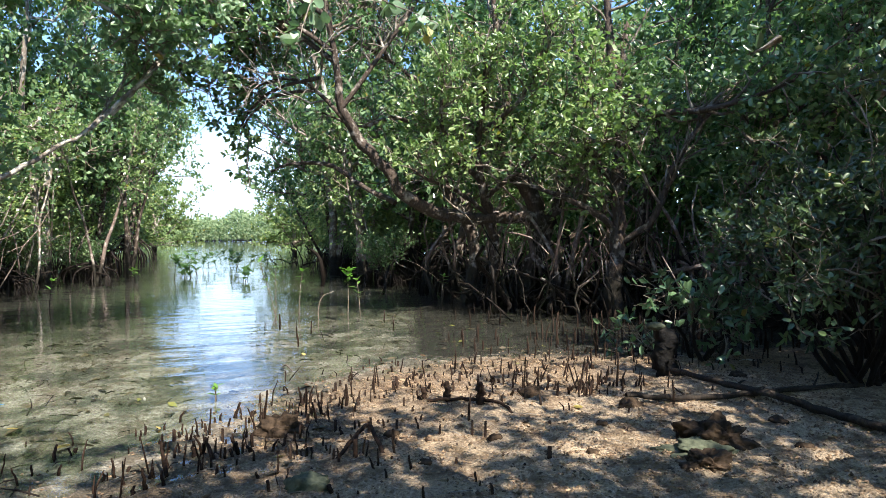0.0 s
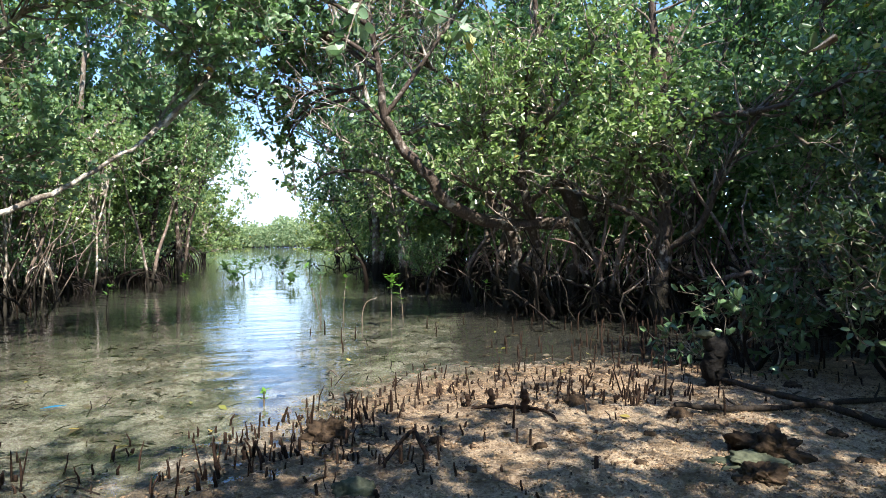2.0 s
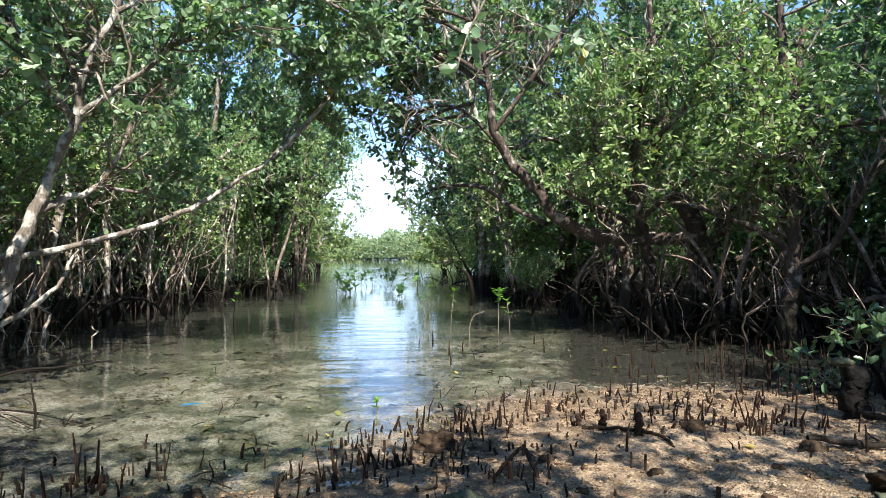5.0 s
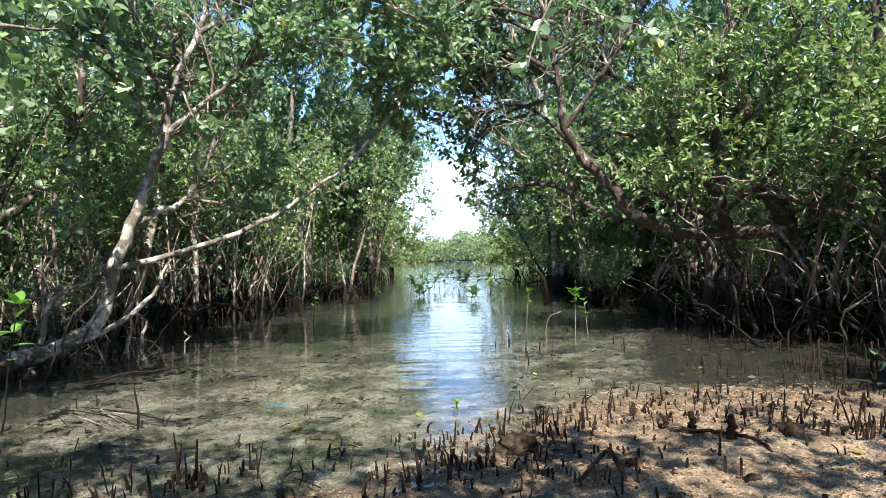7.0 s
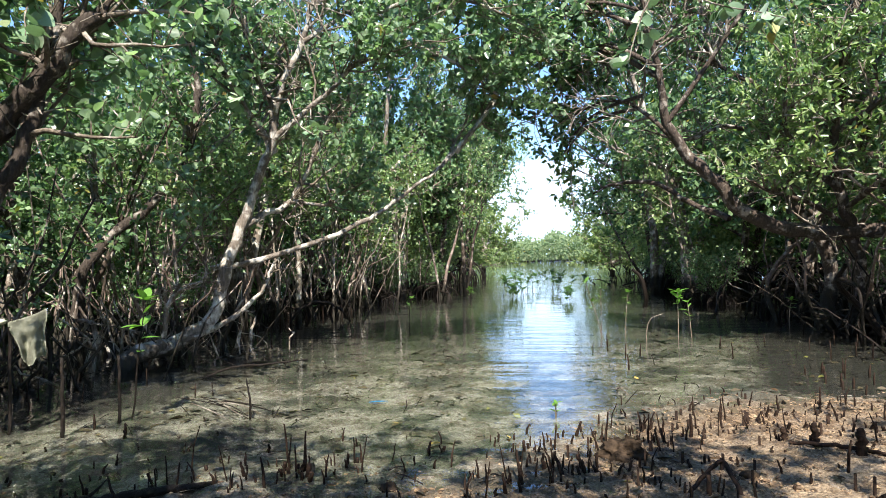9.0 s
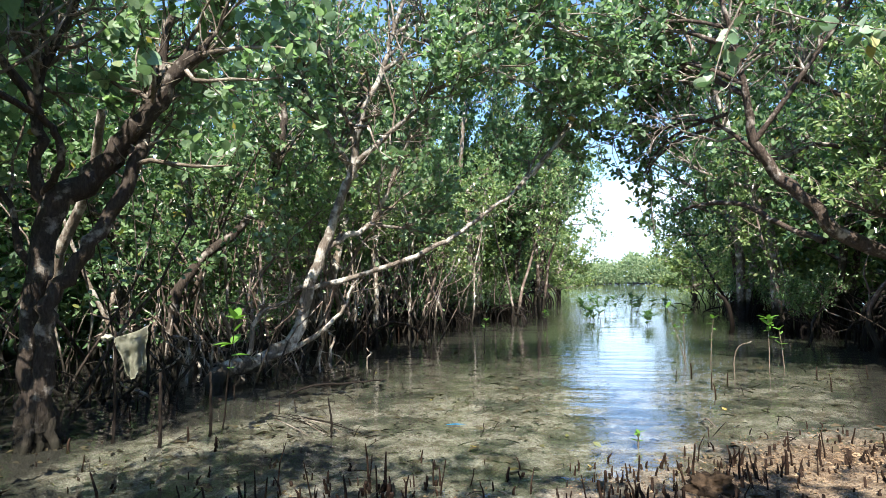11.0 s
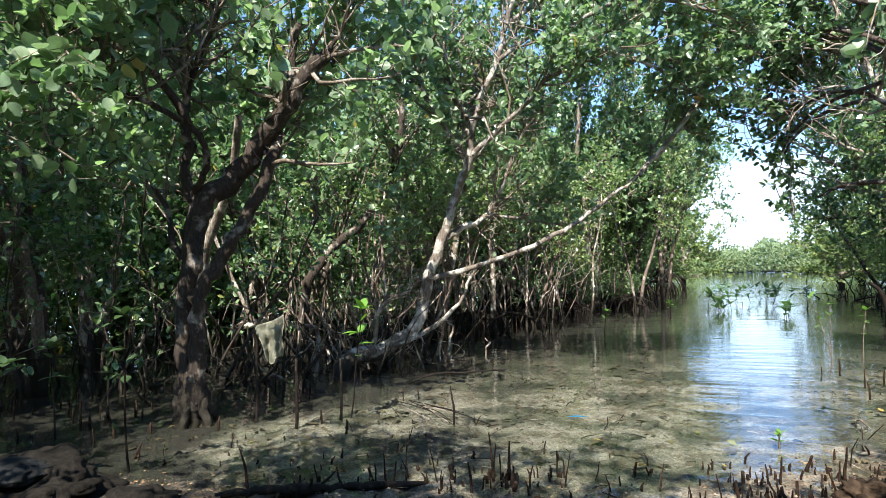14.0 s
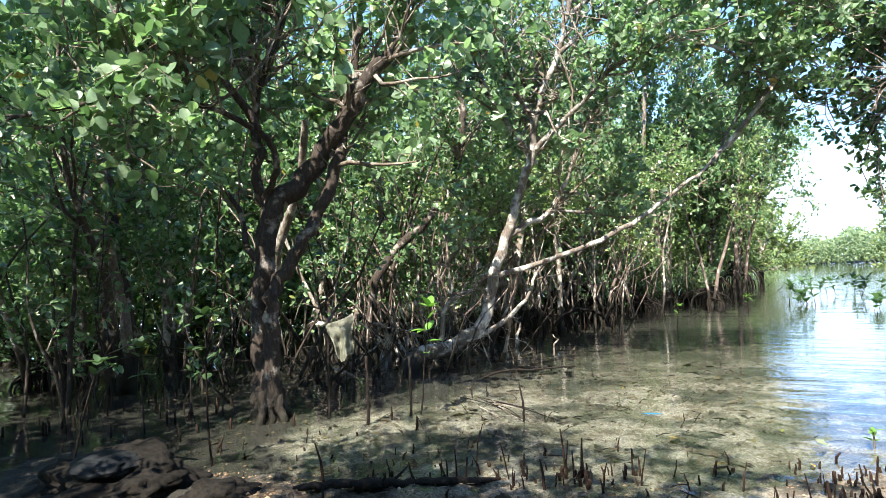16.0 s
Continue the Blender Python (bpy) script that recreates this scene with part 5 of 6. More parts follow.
# centre x, y, how many, spread, height factor
CLUMPS = [(-1.33, 3.95, 13, 0.09, 1.3), (-1.43, 4.7, 11, 0.12, 1.43), (-1.62, 4.3, 9, 0.16, 1.17), (-1.95, 4.3, 4, 0.14, 1.17), (-1.05, 4.72, 14, 0.12, 1.56), (-0.88, 5, 7, 0.1, 1.43), (-0.65, 5.3, 5, 0.14, 1.17), (-0.35, 5.1, 4, 0.14, 1.04), (-0.19, 5.5, 5, 0.14, 1.3), (-1.64, 3.5, 8, 0.13, 1.17), (-1.5, 3.72, 5, 0.1, 1.3), (-1.8, 3.35, 4, 0.11, 1.17), (-1, 3.45, 6, 0.16, 1.04), (-0.79, 3.86, 5, 0.14, 1.04), (-0.45, 3.8, 4, 0.14, 1.17), (-1.03, 4, 6, 0.1, 1.17), (0.02, 3.5, 3, 0.3, 0.91), (0.74, 5.4, 6, 0.09, 1.56), (1.17, 5.2, 15, 0.09, 1.69), (1.4, 5.45, 7, 0.1, 1.82), (1.6, 5.5, 5, 0.14, 1.56), (1.3, 6.5, 12, 0.35, 1.43), (0.67, 6.2, 10, 0.35, 1.17), (0.2, 5.8, 13, 0.35, 1.04), (-0.13, 6.05, 8, 0.3, 1.17), (2.4, 7, 9, 0.35, 1.43), (1.95, 7.1, 10, 0.35, 1.56), (-3.03, 3.16, 15, 0.08, 1.56), (-2.72, 3.42, 6, 0.14, 1.43), (-3.35, 2.85, 8, 0.14, 1.43), (-3.6, 2.5, 9, 0.14, 1.43), (-3.9, 2.15, 7, 0.14, 1.3), (-3.7, 3.3, 6, 0.35, 0.65), (-4.5, 2.9, 9, 0.4, 0.65), (-4.7, 2.3, 7, 0.35, 0.78), (-5.6, 2.2, 7, 0.4, 1.04), (-2.35, 3.9, 4, 0.3, 1.3), (-6.1, 1.6, 7, 0.5, 1.17), (0.1, 5.7, 14, 0.3, 0.75), (0.6, 5.85, 14, 0.3, 0.8), (-0.35, 5.45, 10, 0.25, 0.65), (1.05, 5.85, 10, 0.25, 1.0), (-0.7, 4.3, 10, 0.4, 0.5), (0.4, 4.5, 8, 0.5, 0.4), (2.9, 6.9, 9, 0.4, 1.2), (3.4, 6.4, 6, 0.4, 0.9)]


def scatter_pegs():
    rng = np.random.default_rng(8)
    shapes = [tagged(new("root_peg", me), "dark brown upright breathing root standing in wet mud", "root", "breathing roots in the mud") for me in PEGS]
    waiting = set(range(len(shapes)))
    for cx, cy, n, spread, hf in CLUMPS:
        for _ in range(n):
            x, y = cx + rng.normal(0, spread), cy + rng.normal(0, spread * 0.8)
            k = int(rng.integers(len(PEGS)))
            s = 0.72 * rng.lognormal(0, 0.28)
            m = pose(x, y, gz(x, y), rng.normal(0, 7), rng.normal(0, 7), rng.uniform(0, 360)) @ Matrix.Diagonal((s, s, 0.8 * hf * rng.uniform(0.35, 1.05), 1))
            if k in waiting:
                waiting.discard(k)
                shapes[k].matrix_basis = m
            else:
                copy_thing(shapes[k], m)
    # the uncounted rest farther out, standing in the shallows
    buf = Buf()
    for cx, cy, n, sx, sy, hf in ((2.4, 8.0, 70, 0.9, 0.6, 0.9), (0.8, 8.0, 16, 1.0, 0.6, 0.4), (-1.6, 9.8, 8, 0.8, 1.0, 0.6), (3.8, 8.2, 45, 0.8, 0.6, 1.0), (-7.7, 2.8, 36, 0.9, 1.1, 0.4), (2.6, 10.3, 60, 1.1, 0.8, 0.8), (-8.2, 1.0, 30, 1.0, 0.8, 0.4), (-0.3, 4.6, 30, 0.9, 0.9, 0.3), (-9.6, 8.5, 50, 0.6, 2.5, 1.3)):
        for _ in range(n):
            x, y = cx + rng.normal(0, sx), cy + rng.normal(0, sy)
            h, r = 0.15 * hf * rng.uniform(0.6, 1.7), 0.011 * rng.uniform(0.7, 1.3)
            z = float(ground_z(np.array([x]), np.array([y]), False)[0])
            b = rng.normal(0, 0.12, 2) * h
            pts = np.array([(x, y, z - 0.05), (x + b[0] * 0.3, y + b[1] * 0.3, z + h * 0.5 + 0.05), (x + b[0], y + b[1], z + h + max(0, -z))])
            tube(buf, pts, [r * 1.2, r, r * 0.5], 5)
    for cx, cy, n, spread, hf in CLUMPS:
        for _ in range(n):
            x, y = cx + rng.normal(0, spread * 2.2 + 0.12), cy + rng.normal(0, spread * 1.8 + 0.1)
            h, r = 0.05 * hf * rng.lognormal(0, 0.5), 0.007 * rng.uniform(0.7, 1.4)
            z = gz(x, y)
            b = rng.normal(0, 0.2, 2) * h
            tube(buf, np.array([(x, y, z - 0.03), (x + b[0] * 0.3, y + b[1] * 0.3, z + h * 0.55), (x + b[0], y + b[1], z + h)]), [r * 1.2, r, r * 0.55], 5)
    ob = part("breathing_roots", buf, PEG, label="countless thin brown breathing roots in the shallows", kind="stuff")
    tagged(ob, category="roots")


scatter_pegs()


# ---- litter, crumbs and lumps ----
def crumbs():
    rng = np.random.default_rng(9)
    base = np.array([(1, 0, 0), (-1, 0, 0), (0, 1, 0), (0, -1, 0), (0, 0, 1), (0, 0, -1)], float)
    tris = np.array([(0, 2, 4), (2, 1, 4), (1, 3, 4), (3, 0, 4), (2, 0, 5), (1, 2, 5), (3, 1, 5), (0, 3, 5)])
    buf = Buf()
    n = 100000
    x, y = rng.uniform(-5.5, 3.6, n), rng.uniform(1.3, 8.2, n)
    d = offshore(x, y)
    heap = np.array([noise.fractal((a * 1.6, b * 1.6, 4.0), 0.8, 2.0, 3) for a, b in zip(x, y)])
    keep = (d < 0.6) & ((d < 0) | (rng.random(n) < 0.3)) & (heap > rng.normal(-0.15, 0.3, n))
    x, y, heap = x[keep], y[keep], heap[keep]
    z = ground_z(x, y)
    for a, b, c, h in zip(x, y, z, heap):
        s = min(0.0058 * rng.lognormal(0, 0.5), 0.012) * (1 + 0.3 * max(h, 0))
        v = base * s * np.array([rng.uniform(0.7, 1.6), rng.uniform(0.7, 1.6), rng.uniform(0.5, 1.0)]) * rng.uniform(0.75, 1.25, (6, 1))
        t = rng.uniform(0, 6.3)
        co, si = np.cos(t), np.sin(t)
        v = v @ np.array([(co, si, 0), (-si, co, 0), (0, 0, 1)])
        buf.add(v + [a, b, c + s * 0.3], None, tris)
    ob = part("mud_crumbs", buf, CRUMB, label="crumbly lumps of sandy mud and crab castings", kind="stuff", smooth=False)
    tagged(ob, category="mud")
    tw = Buf()
    for _ in range(420):
        x, y = rng.uniform(-5.5, 3.8), rng.uniform(1.4, 8.5)
        a, l = rng.uniform(0, 6.3), rng.uniform(0.05, 0.22)
        z0 = gz(x, y)
        x1, y1 = x + np.cos(a) * l, y + np.sin(a) * l
        pts = np.array([(x, y, z0 + 0.006), ((x + x1) / 2 + rng.normal(0, 0.01), (y + y1) / 2, (z0 + gz(x1, y1)) / 2 + 0.012), (x1, y1, gz(x1, y1) + 0.006)])
        r = rng.uniform(0.0018, 0.005)
        tube(tw, pts, [r, r, r * 0.6], 4)
    ob = part("twig_litter", tw, TWIG, label="small broken twigs strewn over the mud", kind="stuff")
    tagged(ob, category="litter")

    sunk = Buf()
    for _ in range(700):
        x, y = rng.uniform(-8.0, 2.5), rng.uniform(3.2, 11.0)
        if float(offshore(np.array([x]), np.array([y]))[0]) < -0.1:
            continue
        a, l = rng.uniform(0, 6.3), 0.09 * rng.lognormal(0, 0.5)
        z0 = gz(x, y) + 0.006
        tip = z0 + abs(rng.normal(0, 0.06)) * (rng.random() < 0.4)
        pts = np.array([(x, y, z0), (x + np.cos(a) * l * 0.5 + rng.normal(0, 0.012), y + np.sin(a) * l * 0.5, (z0 + tip) / 2 + 0.01), (x + np.cos(a) * l, y + np.sin(a) * l, tip)])
        r = rng.uniform(0.002, 0.006)
        tube(sunk, pts, [r, r, r * 0.5], 4)
    ob = part("sunken_twigs", sunk, ROOT, label="dark waterlogged twigs and debris on the bed", kind="stuff")
    tagged(ob, category="litter")


crumbs()


def bed_litter():
    """Rotting leaves and bits lying on the bed in drifts."""
    rng = np.random.default_rng(10)
    n = 11000
    x, y = rng.uniform(-9.5, 4.5, n), rng.uniform(1.5, 12.5, n)
    d = offshore(x, y)
    drift = np.array([noise.fractal((a * 0.8, b * 1.3, 9.0), 0.9, 2.0, 3) for a, b in zip(x, y)])
    keep = (d > -0.7) & (drift > rng.normal(0.05, 0.25, n))
    x, y = x[keep], y[keep]
    n = len(x)
    z = ground_z(x, y) + 0.008
    ax = np.column_stack([rng.normal(0, 1, (n, 2)), rng.normal(0, 0.12, n)])
    nr = np.column_stack([rng.normal(0, 0.3, (n, 2)), np.ones(n)])
    buf = Buf()
    add_leaves(buf, np.column_stack([x, y, z]), ax, nr, 0.06 * rng.lognormal(0, 0.45, n), rng.uniform(0.35, 0.6), True)
    ob = part("leaf_litter", buf, LITTER, label="drifts of dark rotting leaves on the sandy bed", kind="stuff")
    tagged(ob, category="litter")


bed_litter()


# ---- things on the bank and in the shallows ----
def stick(name, label, rows, mat, category="branch", seed=1, sides=8, knots=0.10, snags=0):
    rng = np.random.default_rng(seed)
    p = limb_rows(np.array(rows), rng, 0.012, 6)
    buf = Buf()
    tube(buf, p[:, :3], p[:, 3], sides, rng, knots)
    ob = part(name, buf, mat, label=label)
    tagged(ob, category=category)
    for _ in range(snags):
        k = int(rng.integers(2, len(p) - 2))
        g = grow(rng, p[k, :3], (rng.normal(), rng.normal(), rng.uniform(0, 1)), rng.uniform(0.05, 0.18), p[k, 3] * 0.5, 0.004, 3, 0.2, 0)
        sb = Buf()
        tube(sb, g[:, :3], g[:, 3], 5, rng, 0.05)
        part("snag", sb, mat, ob)
    return ob


def rock(name, label, at, size, seed, mat, category="rock", rough=0.35, sub=4):
    bm = bmesh.new()
    bmesh.ops.create_icosphere(bm, subdivisions=sub, radius=1)
    for v in bm.verts:
        c = v.co.copy()
        f = 1 + rough * noise.fractal(c * 1.3 + Vector((seed, 0, 0)), 0.8, 2.0, 5) + 0.12 * noise.noise(c * 6 + Vector((seed, 3, 1)))
        v.co = Vector((c.x * size[0], c.y * size[1], c.z * size[2])) * f
    ob = part(name, bm, mat, label=label)
    ob.location = at
    return tagged(ob, category=category)


def on(x, y, up=0.0):
    return (x, y, gz(x, y) + up)


stick("fallen_pole", "long dark fallen branch lying across the sand", [(*on(2.13, 5.75, 0.08), 0.025), (*on(2.42, 5.1, 0.07), 0.027), (*on(2.66, 4.55, 0.05), 0.029), (*on(2.86, 4.0, 0.05), 0.031), (*on(3.2, 3.2, 0.05), 0.033)], DRIFT, seed=3, snags=4)
stick("dead_branch", "thin dark dead branch resting on the sand", [(*on(1.40, 4.72, 0.07), 0.02), (*on(1.9, 4.85, 0.03), 0.022), (*on(2.4, 4.95, 0.04), 0.024), (*on(3.0, 5.15, 0.025), 0.022), (*on(3.6, 5.3, 0.02), 0.018)], DRIFT, seed=4, snags=3)
stick("driftwood_log", "dark wet driftwood lying among the root pegs", [(*on(-4.15, 1.6, 0.0), 0.02), (*on(-3.98, 1.84, 0.03), 0.03), (*on(-3.8, 2.05, 0.05), 0.034), (*on(-3.72, 2.3, 0.02), 0.03), (*on(-3.5, 2.45, 0.03), 0.028), (*on(-3.35, 2.75, 0.0), 0.018)], ROOT, seed=5, snags=5)
stick("surface_root", "dark root creeping over the mud", [(*on(-0.12, 4.93, 0.015), 0.012), (*on(0.15, 4.9, 0.03), 0.015), (*on(0.34, 4.88, 0.03), 0.014), (*on(0.46, 4.72, 0.02), 0.012), (*on(0.52, 4.6, 0.0), 0.01)], PEG, "root", 6)
stick("arched_root", "small dark root arching out of the mud", [(*on(-0.66, 3.75, -0.03), 0.013), (*on(-0.56, 3.95, 0.09), 0.013), (*on(-0.48, 4.02, 0.13), 0.012), (*on(-0.42, 3.92, 0.07), 0.014), (*on(-0.34, 3.78, -0.03), 0.016)], PEG, "root", 7)
stick("half_sunk_branch", "crooked dark branch half sunk in the shallows", [(-9.95, 10.6, -0.1, 0.03), (-9.8, 10.8, 0.25, 0.035), (-9.6, 11.2, 0.42, 0.035), (-9.35, 11.6, 0.28, 0.028), (-9.2, 11.9, -0.1, 0.02)], ROOT, seed=8, snags=4)
stick("drowned_twig", "dark twiggy branch lying in the shallows", [(-6.5, 5.2, -0.05, 0.012), (-6.2, 5.5, 0.08, 0.014), (-5.8, 5.7, 0.12, 0.012), (-5.4, 6.0, 0.16, 0.008)], ROOT, seed=9, snags=9)
stick("hooked_twig", "bent bare twig poking out of the water", [(-2.03, 10.07, -0.15, 0.009), (-2.02, 10.08, 0.2, 0.009), (-1.95, 10.1, 0.38, 0.008), (-1.78, 10.12, 0.46, 0.006)], TWIG, "twig", 10)
stick("pale_twig", "short pale twig floating in the shallows", [(-1.68, 6.5, 0.0, 0.008), (-1.6, 6.35, 0.05, 0.008), (-1.5, 6.2, 0.02, 0.006)], TWIG, "twig", 11)

# black stump with a pale cap at the head of the fallen branch
stump = thing("charred_stump", "black rotten stump with a pale greenish top", "stump", at=on(2.13, 5.92))
rng_b = np.random.default_rng(17)
bf = Buf()
pp = spline(np.array([(0.05, 0, -0.08, 0.17), (0.02, 0.0, 0.05, 0.115), (-0.03, 0.02, 0.18, 0.095), (0.02, 0.03, 0.32, 0.105), (-0.06, 0.03, 0.47, 0.06)]), 4)
tube(bf, pp[:, :3], pp[:, 3], 13, rng_b, 0.2)
part("trunk", bf, plain_mat("charred_wood", (0.006, 0.006, 0.006), (0.014, 0.012, 0.011), 30, 0.8, 0.03), stump)
bm = bmesh.new()
bmesh.ops.create_icosphere(bm, subdivisions=3, radius=1)
for v in bm.verts:
    v.co = Vector((v.co.x * 0.085, v.co.y * 0.07, v.co.z * 0.04)) * (1 + 0.3 * noise.noise(v.co * 3)) + Vector((-0.09, 0.02, 0.48))
part("cap", bm, ALGAE, stump, "pale green weathered cap")

rock("weedy_rock", "dark pitted rock half sunk in the sand", on(1.70, 3.86, 0.02), (0.19, 0.15, 0.13), 3, STONE, "rock", 0.7, 5)
rock("weedy_rock", "low rock with a pale green algae film", on(1.53, 3.72, -0.01), (0.17, 0.14, 0.05), 8, ALGAE, "rock", 0.7, 5)
rock("weedy_rock", "small dark rock beside a larger one", on(1.50, 3.50, 0.0), (0.12, 0.10, 0.06), 5, STONE, "rock", 0.7, 5)
rock("mud_mound", "dark crumbly mound of mud among root pegs", on(-1.13, 4.36, 0.0), (0.14, 0.11, 0.10), 11, STONE, "mound", 0.8)
rock("weedy_rock", "rounded grey-green rock at the edge of the sand", on(-0.72, 3.33, 0.0), (0.12, 0.10, 0.09), 14, ALGAE)
rock("pebble", "small dark stone lying on the sand", on(-0.34, 4.2, 0.0), (0.055, 0.045, 0.04), 16, STONE, "stone", 0.3, 3)
rock("mud_lump", "dark lump of mud and roots", on(0.72, 5.08, 0.0), (0.09, 0.08, 0.08), 18, STONE, "mound")
rock("mud_lump", "dark lump under the end of a dead branch", on(1.42, 4.68, 0.0), (0.09, 0.07, 0.06), 19, STONE, "mound")
rock("mud_mound", "broad dark mound of mud and stones by the water", on(-5.15, 0.72, -0.02), (0.62, 0.48, 0.22), 23, BLACK_MUD, "mound", 0.45, 5)
rock("flat_stone", "flat dark slate-coloured stone on a mound", (-4.98, 0.62, 0.22), (0.26, 0.2, 0.07), 27, plain_mat("slate", (0.008, 0.009, 0.010), (0.02, 0.022, 0.024), 30, 0.7, 0.006), "stone", 0.2)
rock("mud_mound", "low dark mound of mud by the water", on(-4.45, 1.2, -0.03), (0.28, 0.24, 0.11), 29, BLACK_MUD, "mound")
rock("shell", "flat bleached shell lying on the sand", on(3.30, 6.7, 0.005), (0.09, 0.05, 0.02), 31, plain_mat("shell", (0.6, 0.58, 0.54), (0.8, 0.78, 0.74), 40, 0.6, 0.003), "shell", 0.3, 3)
for i, (x, y, s) in enumerate(((0.9, 3.7, 0.035), (0.35, 4.05, 0.04), (2.35, 4.35, 0.05), (2.8, 5.9, 0.06), (-0.1, 3.6, 0.03), (2.2, 3.75, 0.045), (1.1, 4.25, 0.03), (-2.3, 3.15, 0.05), (-3.0, 2.45, 0.05), (-4.2, 2.6, 0.06))):
    rock("mud_lump", "small crumbly lump of grey mud", on(x, y, 0.0), (s * 1.3, s, s * 0.7), 40 + i, STONE, "mound", 0.4, 3)

# two thick cut stubs on the sand
for x, y, r, h in ((0.04, 4.97, 0.024, 0.15), (0.30, 4.86, 0.03, 0.17), (-0.15, 5.05, 0.02, 0.1)):
    stick("root_stub", "short thick dark root stub cut off flat", [(x, y, gz(x, y) - 0.05, r * 1.15), (x, y, gz(x, y) + h * 0.5, r), (x - 0.01, y, gz(x, y) + h, r * 0.85)], PEG, "root", 12)

# a torn sheet hung on a stake
CLOTH = plain_mat("dirty_sheet", (0.24, 0.25, 0.19), (0.40, 0.40, 0.32), 14, 0.7, 0.004)
sheet = thing("torn_sheet", "dirty pale torn plastic sheet hanging from a stake", "plastic sheet", at=(-6.10, 3.05, 0.97))
bm = bmesh.new()
ncol, nrow = 18, 22
grid = []
for j in range(nrow + 1):
    v = j / nrow
    row = []
    for i in range(ncol + 1):
        u = i / ncol
        half = 0.15 * (1 - 0.5 * v) + 0.008 * math.sin(v * 9)
        sx = (u - 0.5) * 2 * half + 0.06 * v
        z = -0.43 * v * (1 + 0.16 * noise.noise((u * 5, 0.3, 2.0)) * v) * (0.95 + 0.06 * math.sin(u * 5 + 1)) + 0.10 * (u - 0.5) * (1 - 0.6 * v) - 0.018 * math.sin(u * math.pi) * (1 - v)
        fold = 0.05 * math.sin(u * 11 + v * 2.4) * (0.4 + 0.6 * v) + 0.035 * noise.noise((u * 4, v * 5, 1)) + 0.012 * noise.noise((u * 11, v * 13, 4))
        row.append(bm.verts.new((0.46 * sx + fold * 0.88, 0.88 * sx - fold * 0.46, z)))
    grid.append(row)
for j in range(nrow):
    for i in range(ncol):
        bm.faces.new((grid[j][i], grid[j][i + 1], grid[j + 1][i + 1], grid[j + 1][i]))
bmesh.ops.solidify(bm, geom=bm.faces[:], thickness=0.003)
part("panel", bm, CLOTH, sheet)
bm = bmesh.new()
bmesh.ops.create_icosphere(bm, subdivisions=3, radius=1)
for v in bm.verts:
    v.co = Vector((v.co.x * 0.03, v.co.y * 0.05, v.co.z * 0.025)) * (1 + 0.9 * noise.noise(v.co * 2.5)) + Vector((-0.08, -0.18, -0.05))
part("knot", bm, CLOTH, sheet, "bunched corner of the sheet")
for x, y, h, r in ((-6.16, 2.93, 0.98, 0.014), (-5.53, 3.02, 0.62, 0.016), (-5.61, 3.59, 0.55, 0.014)):
    stick("stake", "thin dark wooden stake standing in the shallows", [(x, y, gz(x, y) - 0.1, r * 1.1), (x + 0.01, y, h * 0.5, r), (x - 0.01, y + 0.01, h, r * 0.85)], ROOT, "stake", 13)

# pile of thin sticks in the shallows
rng_p = np.random.default_rng(19)
for _ in range(9):
    a = rng_p.normal(0.2, 0.3)
    cx, cy = -4.85 + rng_p.normal(0, 0.15), 4.25 + rng_p.normal(0, 0.12)
    l = rng_p.uniform(0.3, 0.62)
    stick("dry_stick", "thin dry stick lying in shallow water", [(cx - math.cos(a) * l, cy + math.sin(a) * l * 0.4, rng_p.uniform(0.0, 0.10), 0.004), (cx, cy, 0.03, 0.005), (cx + math.cos(a) * l, cy - math.sin(a) * l * 0.4, rng_p.uniform(-0.06, 0.03), 0.004)], TWIG if rng_p.random() < 0.3 else ROOT, "stick", 14, 5)
stick("dry_stick", "upright thin dark stick in shallow water", [(-4.55, 4.2, -0.1, 0.012), (-4.56, 4.2, 0.12, 0.011), (-4.62, 4.22, 0.3, 0.006)], ROOT, "stick", 15, 5)


def leaf_bm(length, ratio, fold=0.10, curl=0.12, cols=6):
    """One broad leaf with a midrib and curl, lying along +x."""
    bm = bmesh.new()
    rows = []
    for i in range(cols + 1):
        t = i / cols
        w = length * ratio * 0.5 * math.sin(math.pi * min(max(t, 0.03), 0.985) ** 0.85) ** 0.75
        x, z = length * t, -curl * length * t * t
        rows.append([bm.verts.new((x, s * w, z + abs(s) * fold * w * 2)) for s in (-1, 0, 1)])
    for a, b in zip(rows, rows[1:]):
        for k in (0, 1):
            bm.faces.new((a[k], a[k + 1], b[k + 1], b[k]))
    return bm


BIG_LEAVES = []
for i, (ln, ra) in enumerate(((0.115, 0.82), (0.105, 0.72), (0.12, 0.9))):
    me = bpy.data.meshes.new("leaf")
    bm = leaf_bm(ln, ra)
    for f in bm.faces:
        f.smooth = True
    bm.to_mesh(me)
    bm.free()
    me.materials.append(None)
    BIG_LEAVES.append(me)


